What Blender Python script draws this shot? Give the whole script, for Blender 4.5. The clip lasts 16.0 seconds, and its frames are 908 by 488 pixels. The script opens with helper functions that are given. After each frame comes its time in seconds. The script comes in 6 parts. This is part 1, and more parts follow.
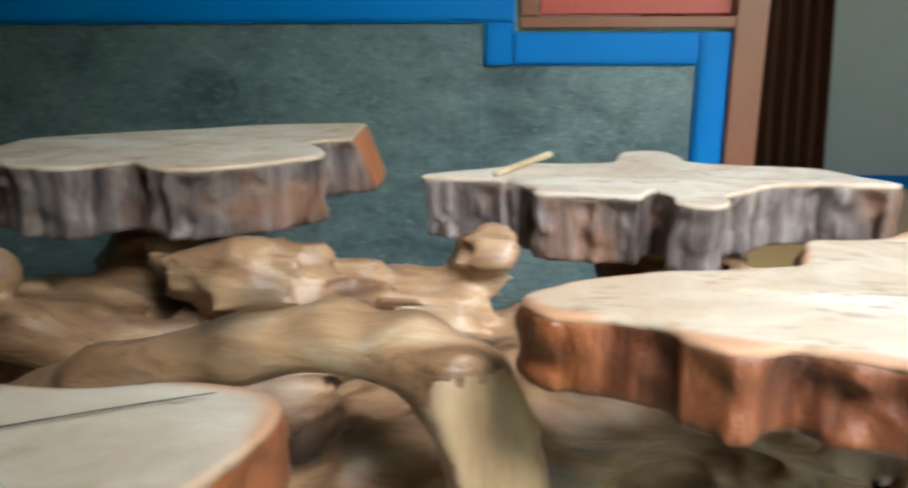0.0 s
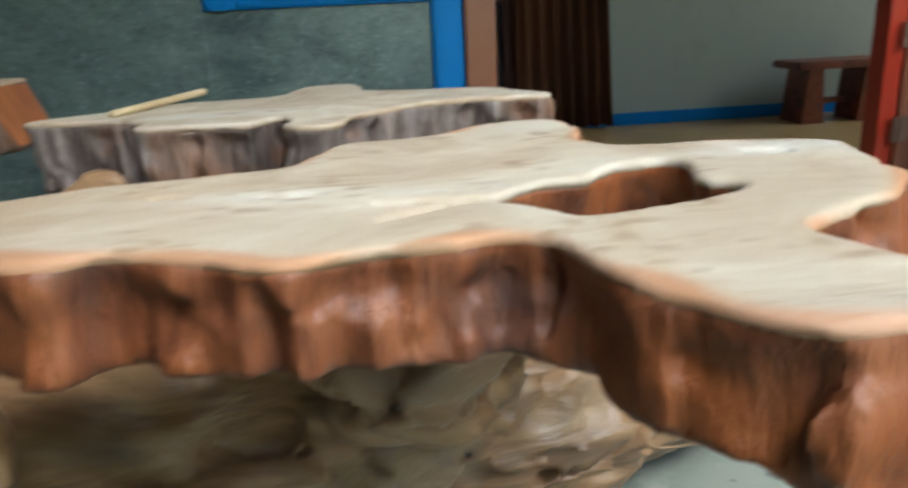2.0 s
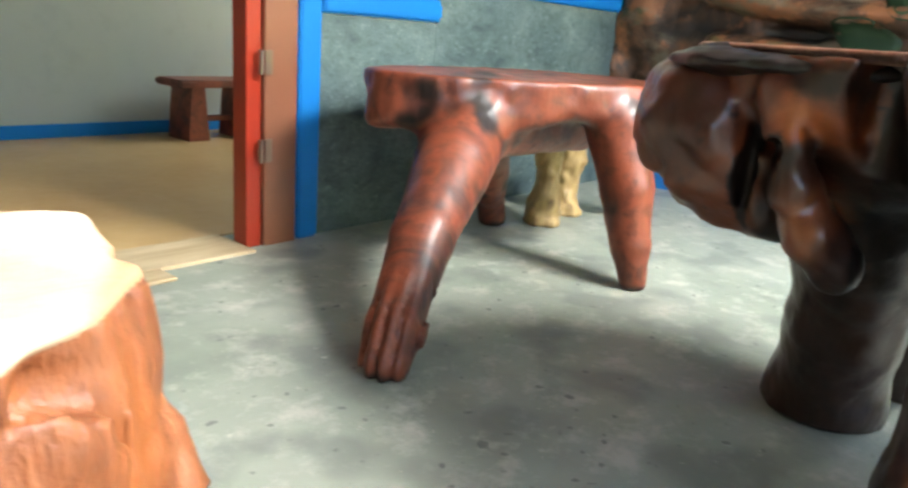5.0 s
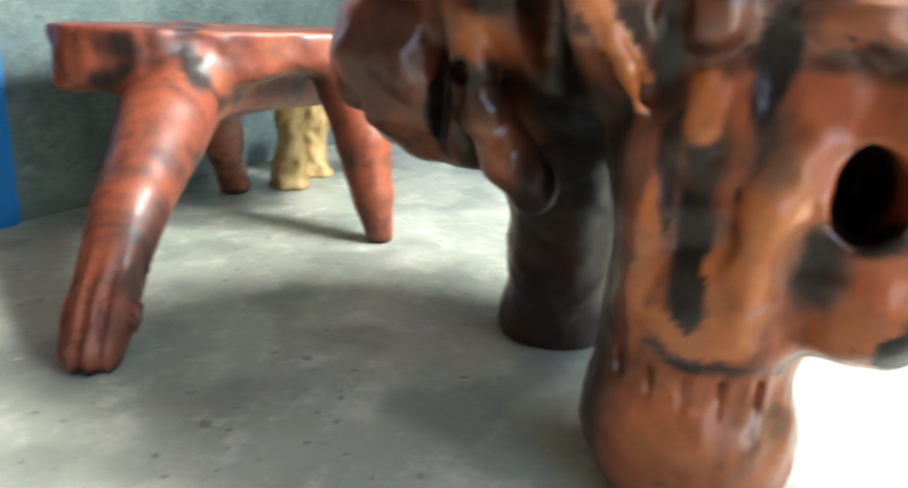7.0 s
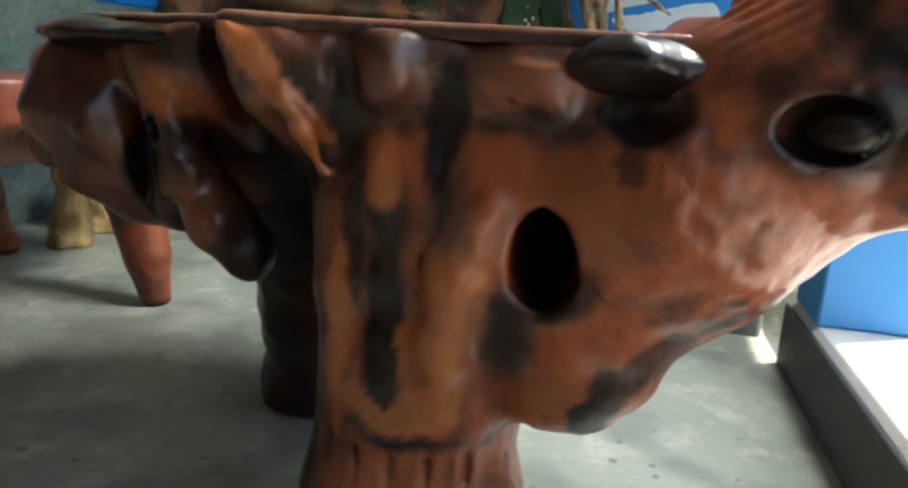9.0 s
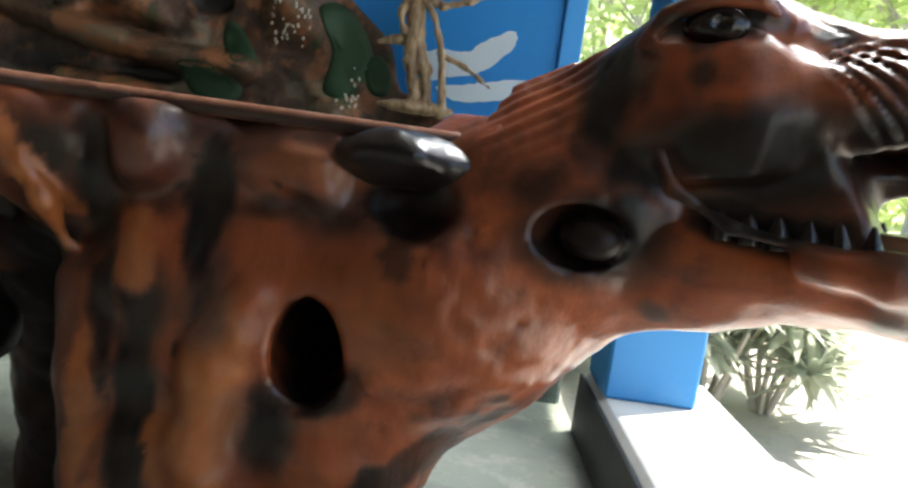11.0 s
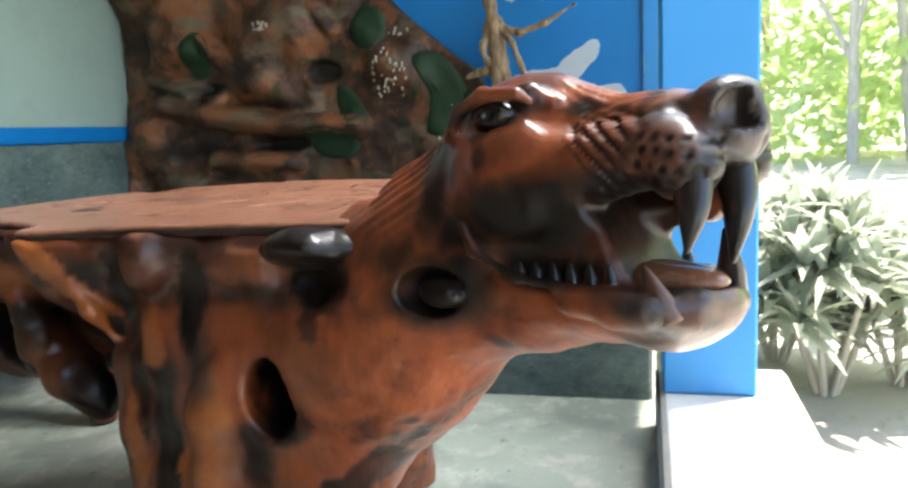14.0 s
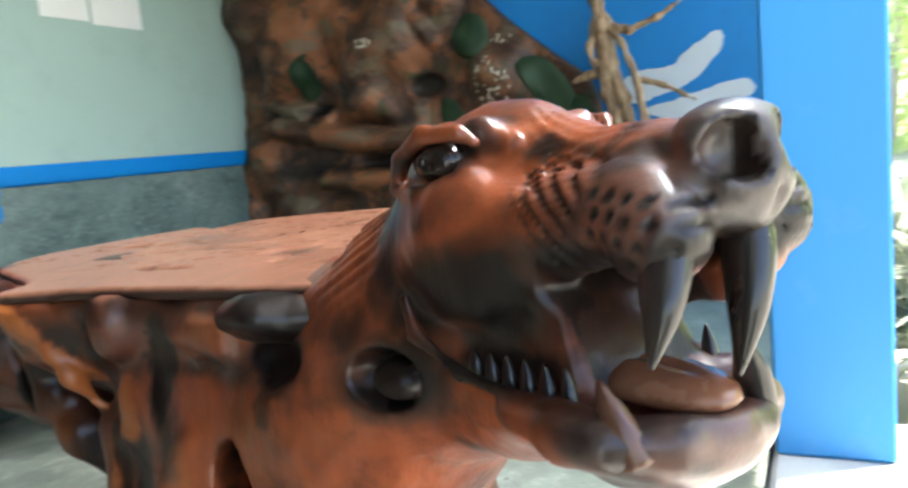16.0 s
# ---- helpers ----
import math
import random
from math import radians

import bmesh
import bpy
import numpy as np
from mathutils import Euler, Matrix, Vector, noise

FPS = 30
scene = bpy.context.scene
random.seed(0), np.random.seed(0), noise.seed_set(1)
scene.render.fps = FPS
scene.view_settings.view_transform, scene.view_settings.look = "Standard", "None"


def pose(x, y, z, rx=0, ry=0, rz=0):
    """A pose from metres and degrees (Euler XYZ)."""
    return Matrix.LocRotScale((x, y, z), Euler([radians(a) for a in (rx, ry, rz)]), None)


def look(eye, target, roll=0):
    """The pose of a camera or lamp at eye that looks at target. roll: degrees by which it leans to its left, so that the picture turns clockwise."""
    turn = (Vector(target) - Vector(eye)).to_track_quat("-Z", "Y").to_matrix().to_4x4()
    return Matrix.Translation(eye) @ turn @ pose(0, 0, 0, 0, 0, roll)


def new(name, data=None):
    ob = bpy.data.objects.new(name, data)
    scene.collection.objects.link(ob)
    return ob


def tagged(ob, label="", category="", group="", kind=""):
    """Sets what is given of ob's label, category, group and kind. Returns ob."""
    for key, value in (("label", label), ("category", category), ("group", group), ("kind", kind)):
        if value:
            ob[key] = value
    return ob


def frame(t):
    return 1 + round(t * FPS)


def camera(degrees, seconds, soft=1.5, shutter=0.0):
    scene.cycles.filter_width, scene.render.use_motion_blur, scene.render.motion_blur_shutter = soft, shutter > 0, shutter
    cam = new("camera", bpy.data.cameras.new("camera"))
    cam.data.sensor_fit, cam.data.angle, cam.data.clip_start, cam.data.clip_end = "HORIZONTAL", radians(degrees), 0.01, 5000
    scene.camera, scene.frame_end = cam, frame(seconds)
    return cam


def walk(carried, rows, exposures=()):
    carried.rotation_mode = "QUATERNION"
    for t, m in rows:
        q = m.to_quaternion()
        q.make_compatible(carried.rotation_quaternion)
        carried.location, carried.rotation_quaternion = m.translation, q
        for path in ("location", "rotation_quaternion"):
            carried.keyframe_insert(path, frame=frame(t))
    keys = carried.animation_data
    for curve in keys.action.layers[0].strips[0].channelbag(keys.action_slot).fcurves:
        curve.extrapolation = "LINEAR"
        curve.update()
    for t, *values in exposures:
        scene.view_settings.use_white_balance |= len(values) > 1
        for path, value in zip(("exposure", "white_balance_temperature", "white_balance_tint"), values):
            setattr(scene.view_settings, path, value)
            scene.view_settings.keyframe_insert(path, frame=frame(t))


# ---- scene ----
cam = camera(63.0, 16.0, 2.4, 0.5)
PATH = [
    (0, (0.32, 0.039, 0.748), (0.136, 1.964, 0.238), -0.0),
    (0.5, (0.357, 0.051, 0.744), (0.402, 1.98, 0.217), -0.1),
    (1, (0.401, 0.062, 0.698), (0.449, 1.976, 0.119), -1.2),
    (1.5, (0.538, 0.105, 0.67), (0.556, 1.999, 0.028), -2.3),
    (2, (0.6, 0.128, 0.676), (0.79, 2.027, 0.078), -2.8),
    (2.5, (0.659, 0.179, 0.67), (1.145, 2.038, 0.117), -1.9),
    (3, (0.707, 0.182, 0.672), (1.4, 1.972, 0.109), -0.9),
    (3.5, (0.746, 0.198, 0.672), (1.71, 1.865, 0.132), 0.9),
    (4, (0.758, 0.197, 0.675), (1.923, 1.742, 0.167), 2.3),
    (4.2, (0.722, 0.22, 0.694), (1.973, 1.693, 0.176), 2.9),
    (6.3, (0.826, 0.177, 0.638), (2.456, 1.189, 0.073), 3.7),
    (6.5, (0.833, 0.167, 0.633), (2.482, 1.145, 0.062), 3.3),
    (7, (0.876, 0.142, 0.632), (2.642, 0.874, 0.045), 2.7),
    (7.5, (0.927, 0.093, 0.645), (2.769, 0.667, 0.119), 3.4),
    (8, (0.96, 0.037, 0.656), (2.835, 0.595, 0.243), 4.0),
    (8.5, (0.99, -0.003, 0.656), (2.878, 0.497, 0.226), 3.0),
    (9, (1.013, -0.031, 0.654), (2.918, 0.374, 0.198), 3.6),
    (9.5, (1.028, -0.055, 0.653), (2.963, 0.247, 0.249), 5.2),
    (10, (1.042, -0.078, 0.666), (2.995, 0.129, 0.291), 5.8),
    (10.2, (1.047, -0.073, 0.674), (3.007, 0.07, 0.302), 6.9),
    (12.3, (1.055, -0.163, 0.702), (3.041, -0.346, 0.552), 6.2),
    (12.5, (1.057, -0.177, 0.703), (3.044, -0.362, 0.573), 5.6),
    (13, (1.073, -0.249, 0.725), (3.066, -0.319, 0.57), 3.2),
    (13.5, (1.009, -0.339, 0.775), (2.982, -0.149, 0.513), 2.3),
    (14, (0.913, -0.452, 0.804), (2.824, 0.055, 0.506), -2.9),
    (14.5, (0.946, -0.438, 0.805), (2.841, 0.107, 0.47), -3.3),
    (15, (0.985, -0.41, 0.802), (2.923, -0.046, 0.466), -0.6),
    (15.5, (1.08, -0.446, 0.803), (2.992, 0.076, 0.531), -3.5),
    (16, (1.153, -0.576, 0.831), (2.925, 0.313, 0.569), -5.7),
]
import itertools

EXPOSURES = [(0, 2.1, 6200, 10), (1.0, 1.9, 6300, 10), (2.0, 1.5, 6400, 8), (3.0, 1.6, 6300, 6), (4, 2.2, 6800, 10), (6.5, 3.1, 7100, 12), (7.5, 2.8, 7000, 12), (8.3, 2.15, 6900, 11), (9, 1.6, 7000, 11), (10, 1.1, 7000, 11), (12.5, 1.95, 6500, 10), (14, 1.75, 6700, 11), (15, 1.95, 6700, 11), (16, 2.0, 6600, 10)]
walk(cam, [(t, look(eye, target, roll)) for t, eye, target, roll in PATH], EXPOSURES)

# ---- world, sun and large lights ----
SUN_ELEV, SUN_AZ = 62.0, 150.0
world = bpy.data.worlds.new("sky")
scene.world = world
world.use_nodes = True
wn = world.node_tree.nodes
sky = wn.new("ShaderNodeTexSky")
sky.sky_type, sky.sun_disc = "NISHITA", False
sky.sun_elevation, sky.sun_rotation = radians(SUN_ELEV), radians(SUN_AZ)
world.node_tree.links.new(sky.outputs[0], wn["Background"].inputs[0])
wn["Background"].inputs[1].default_value = 0.15
sun = new("sun", bpy.data.lights.new("sun", "SUN"))
sun.data.energy, sun.data.angle, sun.data.color = 5.0, radians(0.6), (1.0, 0.95, 0.86)
az = radians(SUN_AZ)
sun.matrix_world = look((0, 0, 0), (-math.sin(az) * math.cos(radians(SUN_ELEV)), -math.cos(az) * math.cos(radians(SUN_ELEV)), -math.sin(radians(SUN_ELEV))))


def fill_light(name, x, y, z, target, w, h, power):
    lamp = new(name, bpy.data.lights.new(name, "AREA"))
    lamp.data.shape, lamp.data.size, lamp.data.size_y, lamp.data.energy = "RECTANGLE", w, h, power
    lamp.data.color = (0.92, 0.97, 1.0)
    lamp.matrix_world = look((x, y, z), target)
    return lamp


# unseen fill lamp added for the room behind the doorway
fill_light("room_fill_light", 4.55, 3.2, 1.7, (1.7, 2.8, 0.0), 1.0, 1.1, 4.5)
# added lamp standing in for sky light from the porch's open south side
fill_light("porch_fill_light", 2.75, -0.80, 2.35, (2.15, 1.1, 0.0), 1.3, 0.5, 16).data.spread = radians(95)
# unseen lamp added to brighten the slabs, narrowed to miss the table
fill_light("slab_fill_light", 0.95, -0.78, 2.30, (0.22, 0.9, 0.4), 0.9, 0.5, 2.4).data.spread = radians(52)


# ---- noise and field helpers ----
RNG = np.random.default_rng(7)
TABLE = RNG.random((32, 32, 32)).astype(np.float32)


def vnoise(x, y, z, f):
    """Smooth value noise, 0 to 1, with f cells to the metre."""
    px, py, pz = x * f + 100.0, y * f + 100.0, z * f + 100.0
    ix, iy, iz = np.floor(px).astype(np.int32), np.floor(py).astype(np.int32), np.floor(pz).astype(np.int32)
    fx, fy, fz = px - ix, py - iy, pz - iz
    fx, fy, fz = (a * a * (3 - 2 * a) for a in (fx, fy, fz))
    out = 0
    for a in (0, 1):
        for b in (0, 1):
            for c in (0, 1):
                w = (fx if a else 1 - fx) * (fy if b else 1 - fy) * (fz if c else 1 - fz)
                out = out + w * TABLE[(ix + a) & 31, (iy + b) & 31, (iz + c) & 31]
    return out


def fbm(x, y, z, f, n=3):
    return sum(vnoise(x + 3.1 * i, y - 1.7 * i, z + 5.3 * i, f * 2 ** i) * 0.5 ** i for i in range(n)) / sum(0.5 ** i for i in range(n))


def smin(a, b, k):
    h = np.clip(0.5 + 0.5 * (b - a) / k, 0, 1)
    return b * (1 - h) + a * h - k * h * (1 - h)


def smax(a, b, k):
    return -smin(-a, -b, k)


def gap(x, y, z, lo, hi):
    """How far a block of places stays from the box lo to hi at least."""
    return math.sqrt(sum(max(0.0, l - float(p.max()), float(p.min()) - h) ** 2 for p, l, h in zip((x, y, z), lo, hi)))


FAR = 0.09     # shapes further off than this from a block are not worked out in it


def ell(x, y, z, c, r, turn=0.0):
    """Distance to an ellipsoid at c with half axes r, turned about z by degrees."""
    m = max(r)
    g = gap(x, y, z, [q - (m if turn else e) for q, e in zip(c, r)], [q + (m if turn else e) for q, e in zip(c, r)])
    if g > FAR:
        return np.float32(g)
    x, y, z = x - c[0], y - c[1], z - c[2]
    if turn:
        s, k = math.sin(radians(turn)), math.cos(radians(turn))
        x, y = x * k + y * s, y * k - x * s
    k0 = np.sqrt((x / r[0]) ** 2 + (y / r[1]) ** 2 + (z / r[2]) ** 2)
    k1 = np.sqrt((x / r[0] ** 2) ** 2 + (y / r[1] ** 2) ** 2 + (z / r[2] ** 2) ** 2)
    return k0 * (k0 - 1) / np.maximum(k1, 1e-6)


def cone(x, y, z, a, b, ra, rb):
    """Distance to a limb from a to b whose radius goes from ra to rb."""
    m = max(ra, rb)
    g = gap(x, y, z, [min(p, q) - m for p, q in zip(a, b)], [max(p, q) + m for p, q in zip(a, b)])
    if g > FAR:
        return np.float32(g)
    d = [b[i] - a[i] for i in range(3)]
    n = sum(c * c for c in d)
    t = np.clip(((x - a[0]) * d[0] + (y - a[1]) * d[1] + (z - a[2]) * d[2]) / n, 0, 1)
    return np.sqrt((x - a[0] - t * d[0]) ** 2 + (y - a[1] - t * d[1]) ** 2 + (z - a[2] - t * d[2]) ** 2) - (ra + (rb - ra) * t)


def limb(x, y, z, pts, k=0.03):
    """A bent limb through points (x, y, z, radius)."""
    out = None
    for a, b in zip(pts, pts[1:]):
        c = cone(x, y, z, a[:3], b[:3], a[3], b[3])
        out = c if out is None else smin(out, c, k)
    return out


def poly(x, y, pts):
    """Signed distance to a polygon in the plan, negative inside."""
    d = np.full(x.shape, 1e9, np.float32)
    inside = np.zeros(x.shape, bool)
    for (ax, ay), (bx, by) in zip(pts, pts[1:] + pts[:1]):
        ex, ey = bx - ax, by - ay
        wx, wy = x - ax, y - ay
        t = np.clip((wx * ex + wy * ey) / (ex * ex + ey * ey), 0, 1)
        d = np.minimum(d, (wx - ex * t) ** 2 + (wy - ey * t) ** 2)
        inside ^= ((ay > y) != (by > y)) & (x < ex * (y - ay) / (ey if ey else 1e-9) + ax)
    return np.where(inside, -1, 1) * np.sqrt(d)


def curve(pts, n=6):
    """A closed Catmull-Rom line through plan points."""
    out = []
    m = len(pts)
    for i in range(m):
        p0, p1, p2, p3 = (np.array(pts[(i + j - 1) % m]) for j in range(4))
        for s in range(n):
            t = s / n
            q = 0.5 * (2 * p1 + (p2 - p0) * t + (2 * p0 - 5 * p1 + 4 * p2 - p3) * t * t + (3 * p1 - p0 - 3 * p2 + p3) * t ** 3)
            out.append((float(q[0]), float(q[1])))
    return out


def sample_field(f, ax, h):
    """f on the grid, worked out finely only in blocks near its surface."""
    n = [len(a) for a in ax]
    ci = [np.array(sorted(set(range(0, k, 4)) | {k - 1})) for k in n]
    C = f(*np.meshgrid(*[a[i] for a, i in zip(ax, ci)], indexing="ij")).astype(np.float32)
    S = np.empty(n, np.float32)
    near = 4.2 * h + 0.012
    for b in itertools.product(*[range(0, k - 1, 16) for k in n]):
        cut = tuple(slice(i, min(i + 17, k)) for i, k in zip(b, n))
        few = C[np.ix_(*[np.flatnonzero((c >= q.start) & (c < q.stop)) for c, q in zip(ci, cut)])]
        if few.min() > near or few.max() < -near:
            S[cut] = few.flat[0]
        else:
            S[cut] = f(*np.meshgrid(*[a[q] for a, q in zip(ax, cut)], indexing="ij"))
    return S


def field_mesh(name, f, lo, hi, h, stain_shade=None):
    """The surface f = 0 as a smooth quad mesh. Last argument: a function of place for dark stains and painted shade,
    kept as a point attribute.
    """
    ax = [np.arange(lo[i], hi[i] + h, h, dtype=np.float32) for i in range(3)]
    S = sample_field(f, ax, h)
    for i in range(3):
        edge = [slice(None)] * 3
        for e in (0, -1):
            edge[i] = e
            S[tuple(edge)] = np.maximum(S[tuple(edge)], 1e-4)
    N = S.shape
    pos = np.zeros((N[0] - 1, N[1] - 1, N[2] - 1, 3), np.float32)
    cnt = np.zeros((N[0] - 1, N[1] - 1, N[2] - 1), np.float32)
    for axis in range(3):
        others = [i for i in range(3) if i != axis]
        for a in (0, 1):
            for b in (0, 1):
                s0, s1 = [None] * 3, [None] * 3
                s0[axis], s1[axis] = slice(0, -1), slice(1, None)
                for o, v in zip(others, (a, b)):
                    s0[o] = s1[o] = slice(v, N[o] - 1 + v)
                v0, v1 = S[tuple(s0)], S[tuple(s1)]
                m = (v0 < 0) != (v1 < 0)
                t = np.where(m, v0 / np.where(m, v0 - v1, 1), 0)
                pos[..., axis] += m * t
                pos[..., others[0]] += m * a
                pos[..., others[1]] += m * b
                cnt += m
    act = cnt > 0
    idx = np.full(act.shape, -1, np.int64)
    idx[act] = np.arange(act.sum())
    cells = np.argwhere(act)
    verts = np.array(lo, np.float32) + (cells + pos[act] / cnt[act][:, None]) * h
    quads = []
    for axis in range(3):
        o1, o2 = [(1, 2), (2, 0), (0, 1)][axis]
        s0, s1 = [slice(1, n - 1) for n in N], [slice(1, n - 1) for n in N]
        s0[axis], s1[axis] = slice(0, -1), slice(1, None)
        neg0, neg1 = S[tuple(s0)] < 0, S[tuple(s1)] < 0
        e = np.argwhere(neg0 != neg1)
        flip = neg0[tuple(e.T)]
        off = np.ones(3, np.int64)
        off[axis] = 0
        e = e + off
        d1, d2 = np.zeros(3, np.int64), np.zeros(3, np.int64)
        d1[o1], d2[o2] = 1, 1
        q = np.stack([idx[tuple((e - d1 - d2).T)], idx[tuple((e - d2).T)], idx[tuple(e.T)], idx[tuple((e - d1).T)]], 1)
        quads.append(np.where(flip[:, None], q, q[:, ::-1]))
    quads = np.concatenate(quads)
    me = bpy.data.meshes.new(name)
    me.vertices.add(len(verts))
    me.vertices.foreach_set("co", verts.ravel())
    me.loops.add(quads.size)
    me.loops.foreach_set("vertex_index", quads.ravel().astype(np.int32))
    me.polygons.add(len(quads))
    me.polygons.foreach_set("loop_start", np.arange(0, quads.size, 4, dtype=np.int32))
    me.polygons.foreach_set("use_smooth", np.ones(len(quads), bool))
    me.update(calc_edges=True)
    me.validate()
    if stain_shade is not None:
        got = stain_shade(verts[:, 0], verts[:, 1], verts[:, 2])
        for key, val in zip(("stain_shade", "warm", "grey"), got if isinstance(got, tuple) else (got,)):
            at = me.attributes.new(key, "FLOAT", "POINT")
            at.data.foreach_set("value", np.clip(val, 0, 1).astype(np.float32))
    return me


def split_mesh(me, which):
    """The mesh cut into pieces by which(x, y, z) of each face's middle, in the order of its numbers; all keep the whole surface's normals."""
    n = len(me.polygons)
    mid = np.zeros(n * 3, np.float32)
    me.polygons.foreach_get("center", mid)
    mid = mid.reshape(-1, 3)
    key = np.asarray(which(mid[:, 0], mid[:, 1], mid[:, 2])).astype(int)
    normals = np.zeros(len(me.vertices) * 3, np.float32)
    me.vertices.foreach_get("normal", normals)
    normals = normals.reshape(-1, 3)
    out = []
    for k in range(key.max() + 1):
        piece = me.copy()
        bm = bmesh.new()
        bm.from_mesh(piece)
        tag = bm.verts.layers.int.new("was")
        for i, v in enumerate(bm.verts):
            v[tag] = i
        bm.faces.ensure_lookup_table()
        bmesh.ops.delete(bm, geom=[bm.faces[i] for i in np.flatnonzero(key != k)], context="FACES")
        was = [v[tag] for v in bm.verts]
        bm.to_mesh(piece)
        bm.free()
        if len(was):
            piece.normals_split_custom_set_from_vertices([tuple(map(float, q)) for q in normals[was]])
        out.append(piece)
    return out


# ---- mesh helpers ----
def thing(name, label, category, group="", kind="", at=(0, 0, 0)):
    ob = new(name)
    ob.empty_display_size = 0.05
    ob.location = at
    return tagged(ob, label, category, group, kind)


def part(name, bm, material, parent, label="", smooth=False):
    """Link a bmesh, or a mesh, as one object under a thing or part (world coordinates)."""
    if isinstance(bm, bmesh.types.BMesh):
        me = bpy.data.meshes.new(name)
        bmesh.ops.recalc_face_normals(bm, faces=bm.faces)
        bm.to_mesh(me)
        bm.free()
        if smooth:
            me.polygons.foreach_set("use_smooth", [True] * len(me.polygons))
    else:
        me = bm
    if not me.materials:
        for m in material if isinstance(material, (list, tuple)) else [material]:
            me.materials.append(m)
    ob = new(name, me)
    if parent is not None:
        at = Vector((0, 0, 0))
        up = parent
        while up is not None:
            at += up.location
            up = up.parent
        ob.parent = parent
        ob.location = -at
    return tagged(ob, label) if label else ob


def box(x0, y0, z0, x1, y1, z1, bevel=0.0, bm=None, seg=1):
    bm = bm or bmesh.new()
    made = bmesh.ops.create_cube(bm, size=1, matrix=Matrix.Translation(((x0 + x1) / 2, (y0 + y1) / 2, (z0 + z1) / 2)) @ Matrix.Diagonal((x1 - x0, y1 - y0, z1 - z0, 1)))
    if bevel:
        edges = list({e for v in made["verts"] for e in v.link_edges})
        bmesh.ops.bevel(bm, geom=edges, offset=bevel, segments=seg, affect="EDGES")
    return bm


def structure(name, bm, material, label="", smooth=False):
    return tagged(part(name, bm, material, None, "", smooth), label, "", "", "structure")


# ---- materials ----
class Mat:
    """A node material under construction."""

    def __init__(self, name, rough=0.6, metal=0.0):
        self.m = bpy.data.materials.new(name)
        self.m.use_nodes = True
        self.t = self.m.node_tree
        self.b = self.t.nodes["Principled BSDF"]
        self.b.inputs["Roughness"].default_value = rough
        self.b.inputs["Metallic"].default_value = metal
        self.co = self.node("ShaderNodeTexCoord").outputs["Object"]

    def node(self, kind):
        return self.t.nodes.new(kind)

    def link(self, a, b):
        self.t.links.new(a, b)

    def noise(self, scale, detail=4, rough=0.55, stretch=(1, 1, 1), distort=0.0, turn=(0, 0, 0)):
        mp, n = self.node("ShaderNodeMapping"), self.node("ShaderNodeTexNoise")
        mp.inputs["Scale"].default_value = stretch
        mp.inputs["Rotation"].default_value = [radians(a) for a in turn]
        n.inputs["Scale"].default_value, n.inputs["Detail"].default_value = scale, detail
        n.inputs["Roughness"].default_value, n.inputs["Distortion"].default_value = rough, distort
        self.link(self.co, mp.inputs["Vector"])
        self.link(mp.outputs[0], n.inputs["Vector"])
        return n.outputs["Fac"]

    def ramp(self, fac, *stops):
        r = self.node("ShaderNodeValToRGB")
        el = r.color_ramp.elements
        while len(el) < len(stops):
            el.new(0.5)
        for e, (p, c) in zip(el, stops):
            e.position = p
            e.color = (*c, 1) if isinstance(c, (tuple, list)) else (c, c, c, 1)
        self.link(fac, r.inputs["Fac"])
        return r.outputs["Color"]

    def mix(self, a, b, fac, mode="MIX"):
        n = self.node("ShaderNodeMix")
        n.data_type, n.blend_type = "RGBA", mode
        for v, s in ((fac, 0), (a, 6), (b, 7)):
            if isinstance(v, bpy.types.NodeSocket):
                self.link(v, n.inputs[s])
            else:
                n.inputs[s].default_value = v if s == 0 else (*v, 1)
        return n.outputs[2]

    def attr(self, name):
        n = self.node("ShaderNodeAttribute")
        n.attribute_name = name
        return n.outputs["Fac"]

    def rand(self):
        return self.node("ShaderNodeObjectInfo").outputs["Random"]

    def color(self, c):
        if isinstance(c, bpy.types.NodeSocket):
            self.link(c, self.b.inputs["Base Color"])
        else:
            self.b.inputs["Base Color"].default_value = (*c, 1)
        return self

    def rough(self, fac, lo, hi):
        n = self.node("ShaderNodeMapRange")
        n.inputs["To Min"].default_value, n.inputs["To Max"].default_value = lo, hi
        self.link(fac, n.inputs["Value"])
        self.link(n.outputs[0], self.b.inputs["Roughness"])
        return self

    def bump(self, *layers):
        last = None
        for fac, strength, dist in layers:
            n = self.node("ShaderNodeBump")
            n.inputs["Strength"].default_value, n.inputs["Distance"].default_value = strength, dist
            self.link(fac, n.inputs["Height"])
            if last:
                self.link(last, n.inputs["Normal"])
            last = n.outputs[0]
        self.link(last, self.b.inputs["Normal"])
        return self


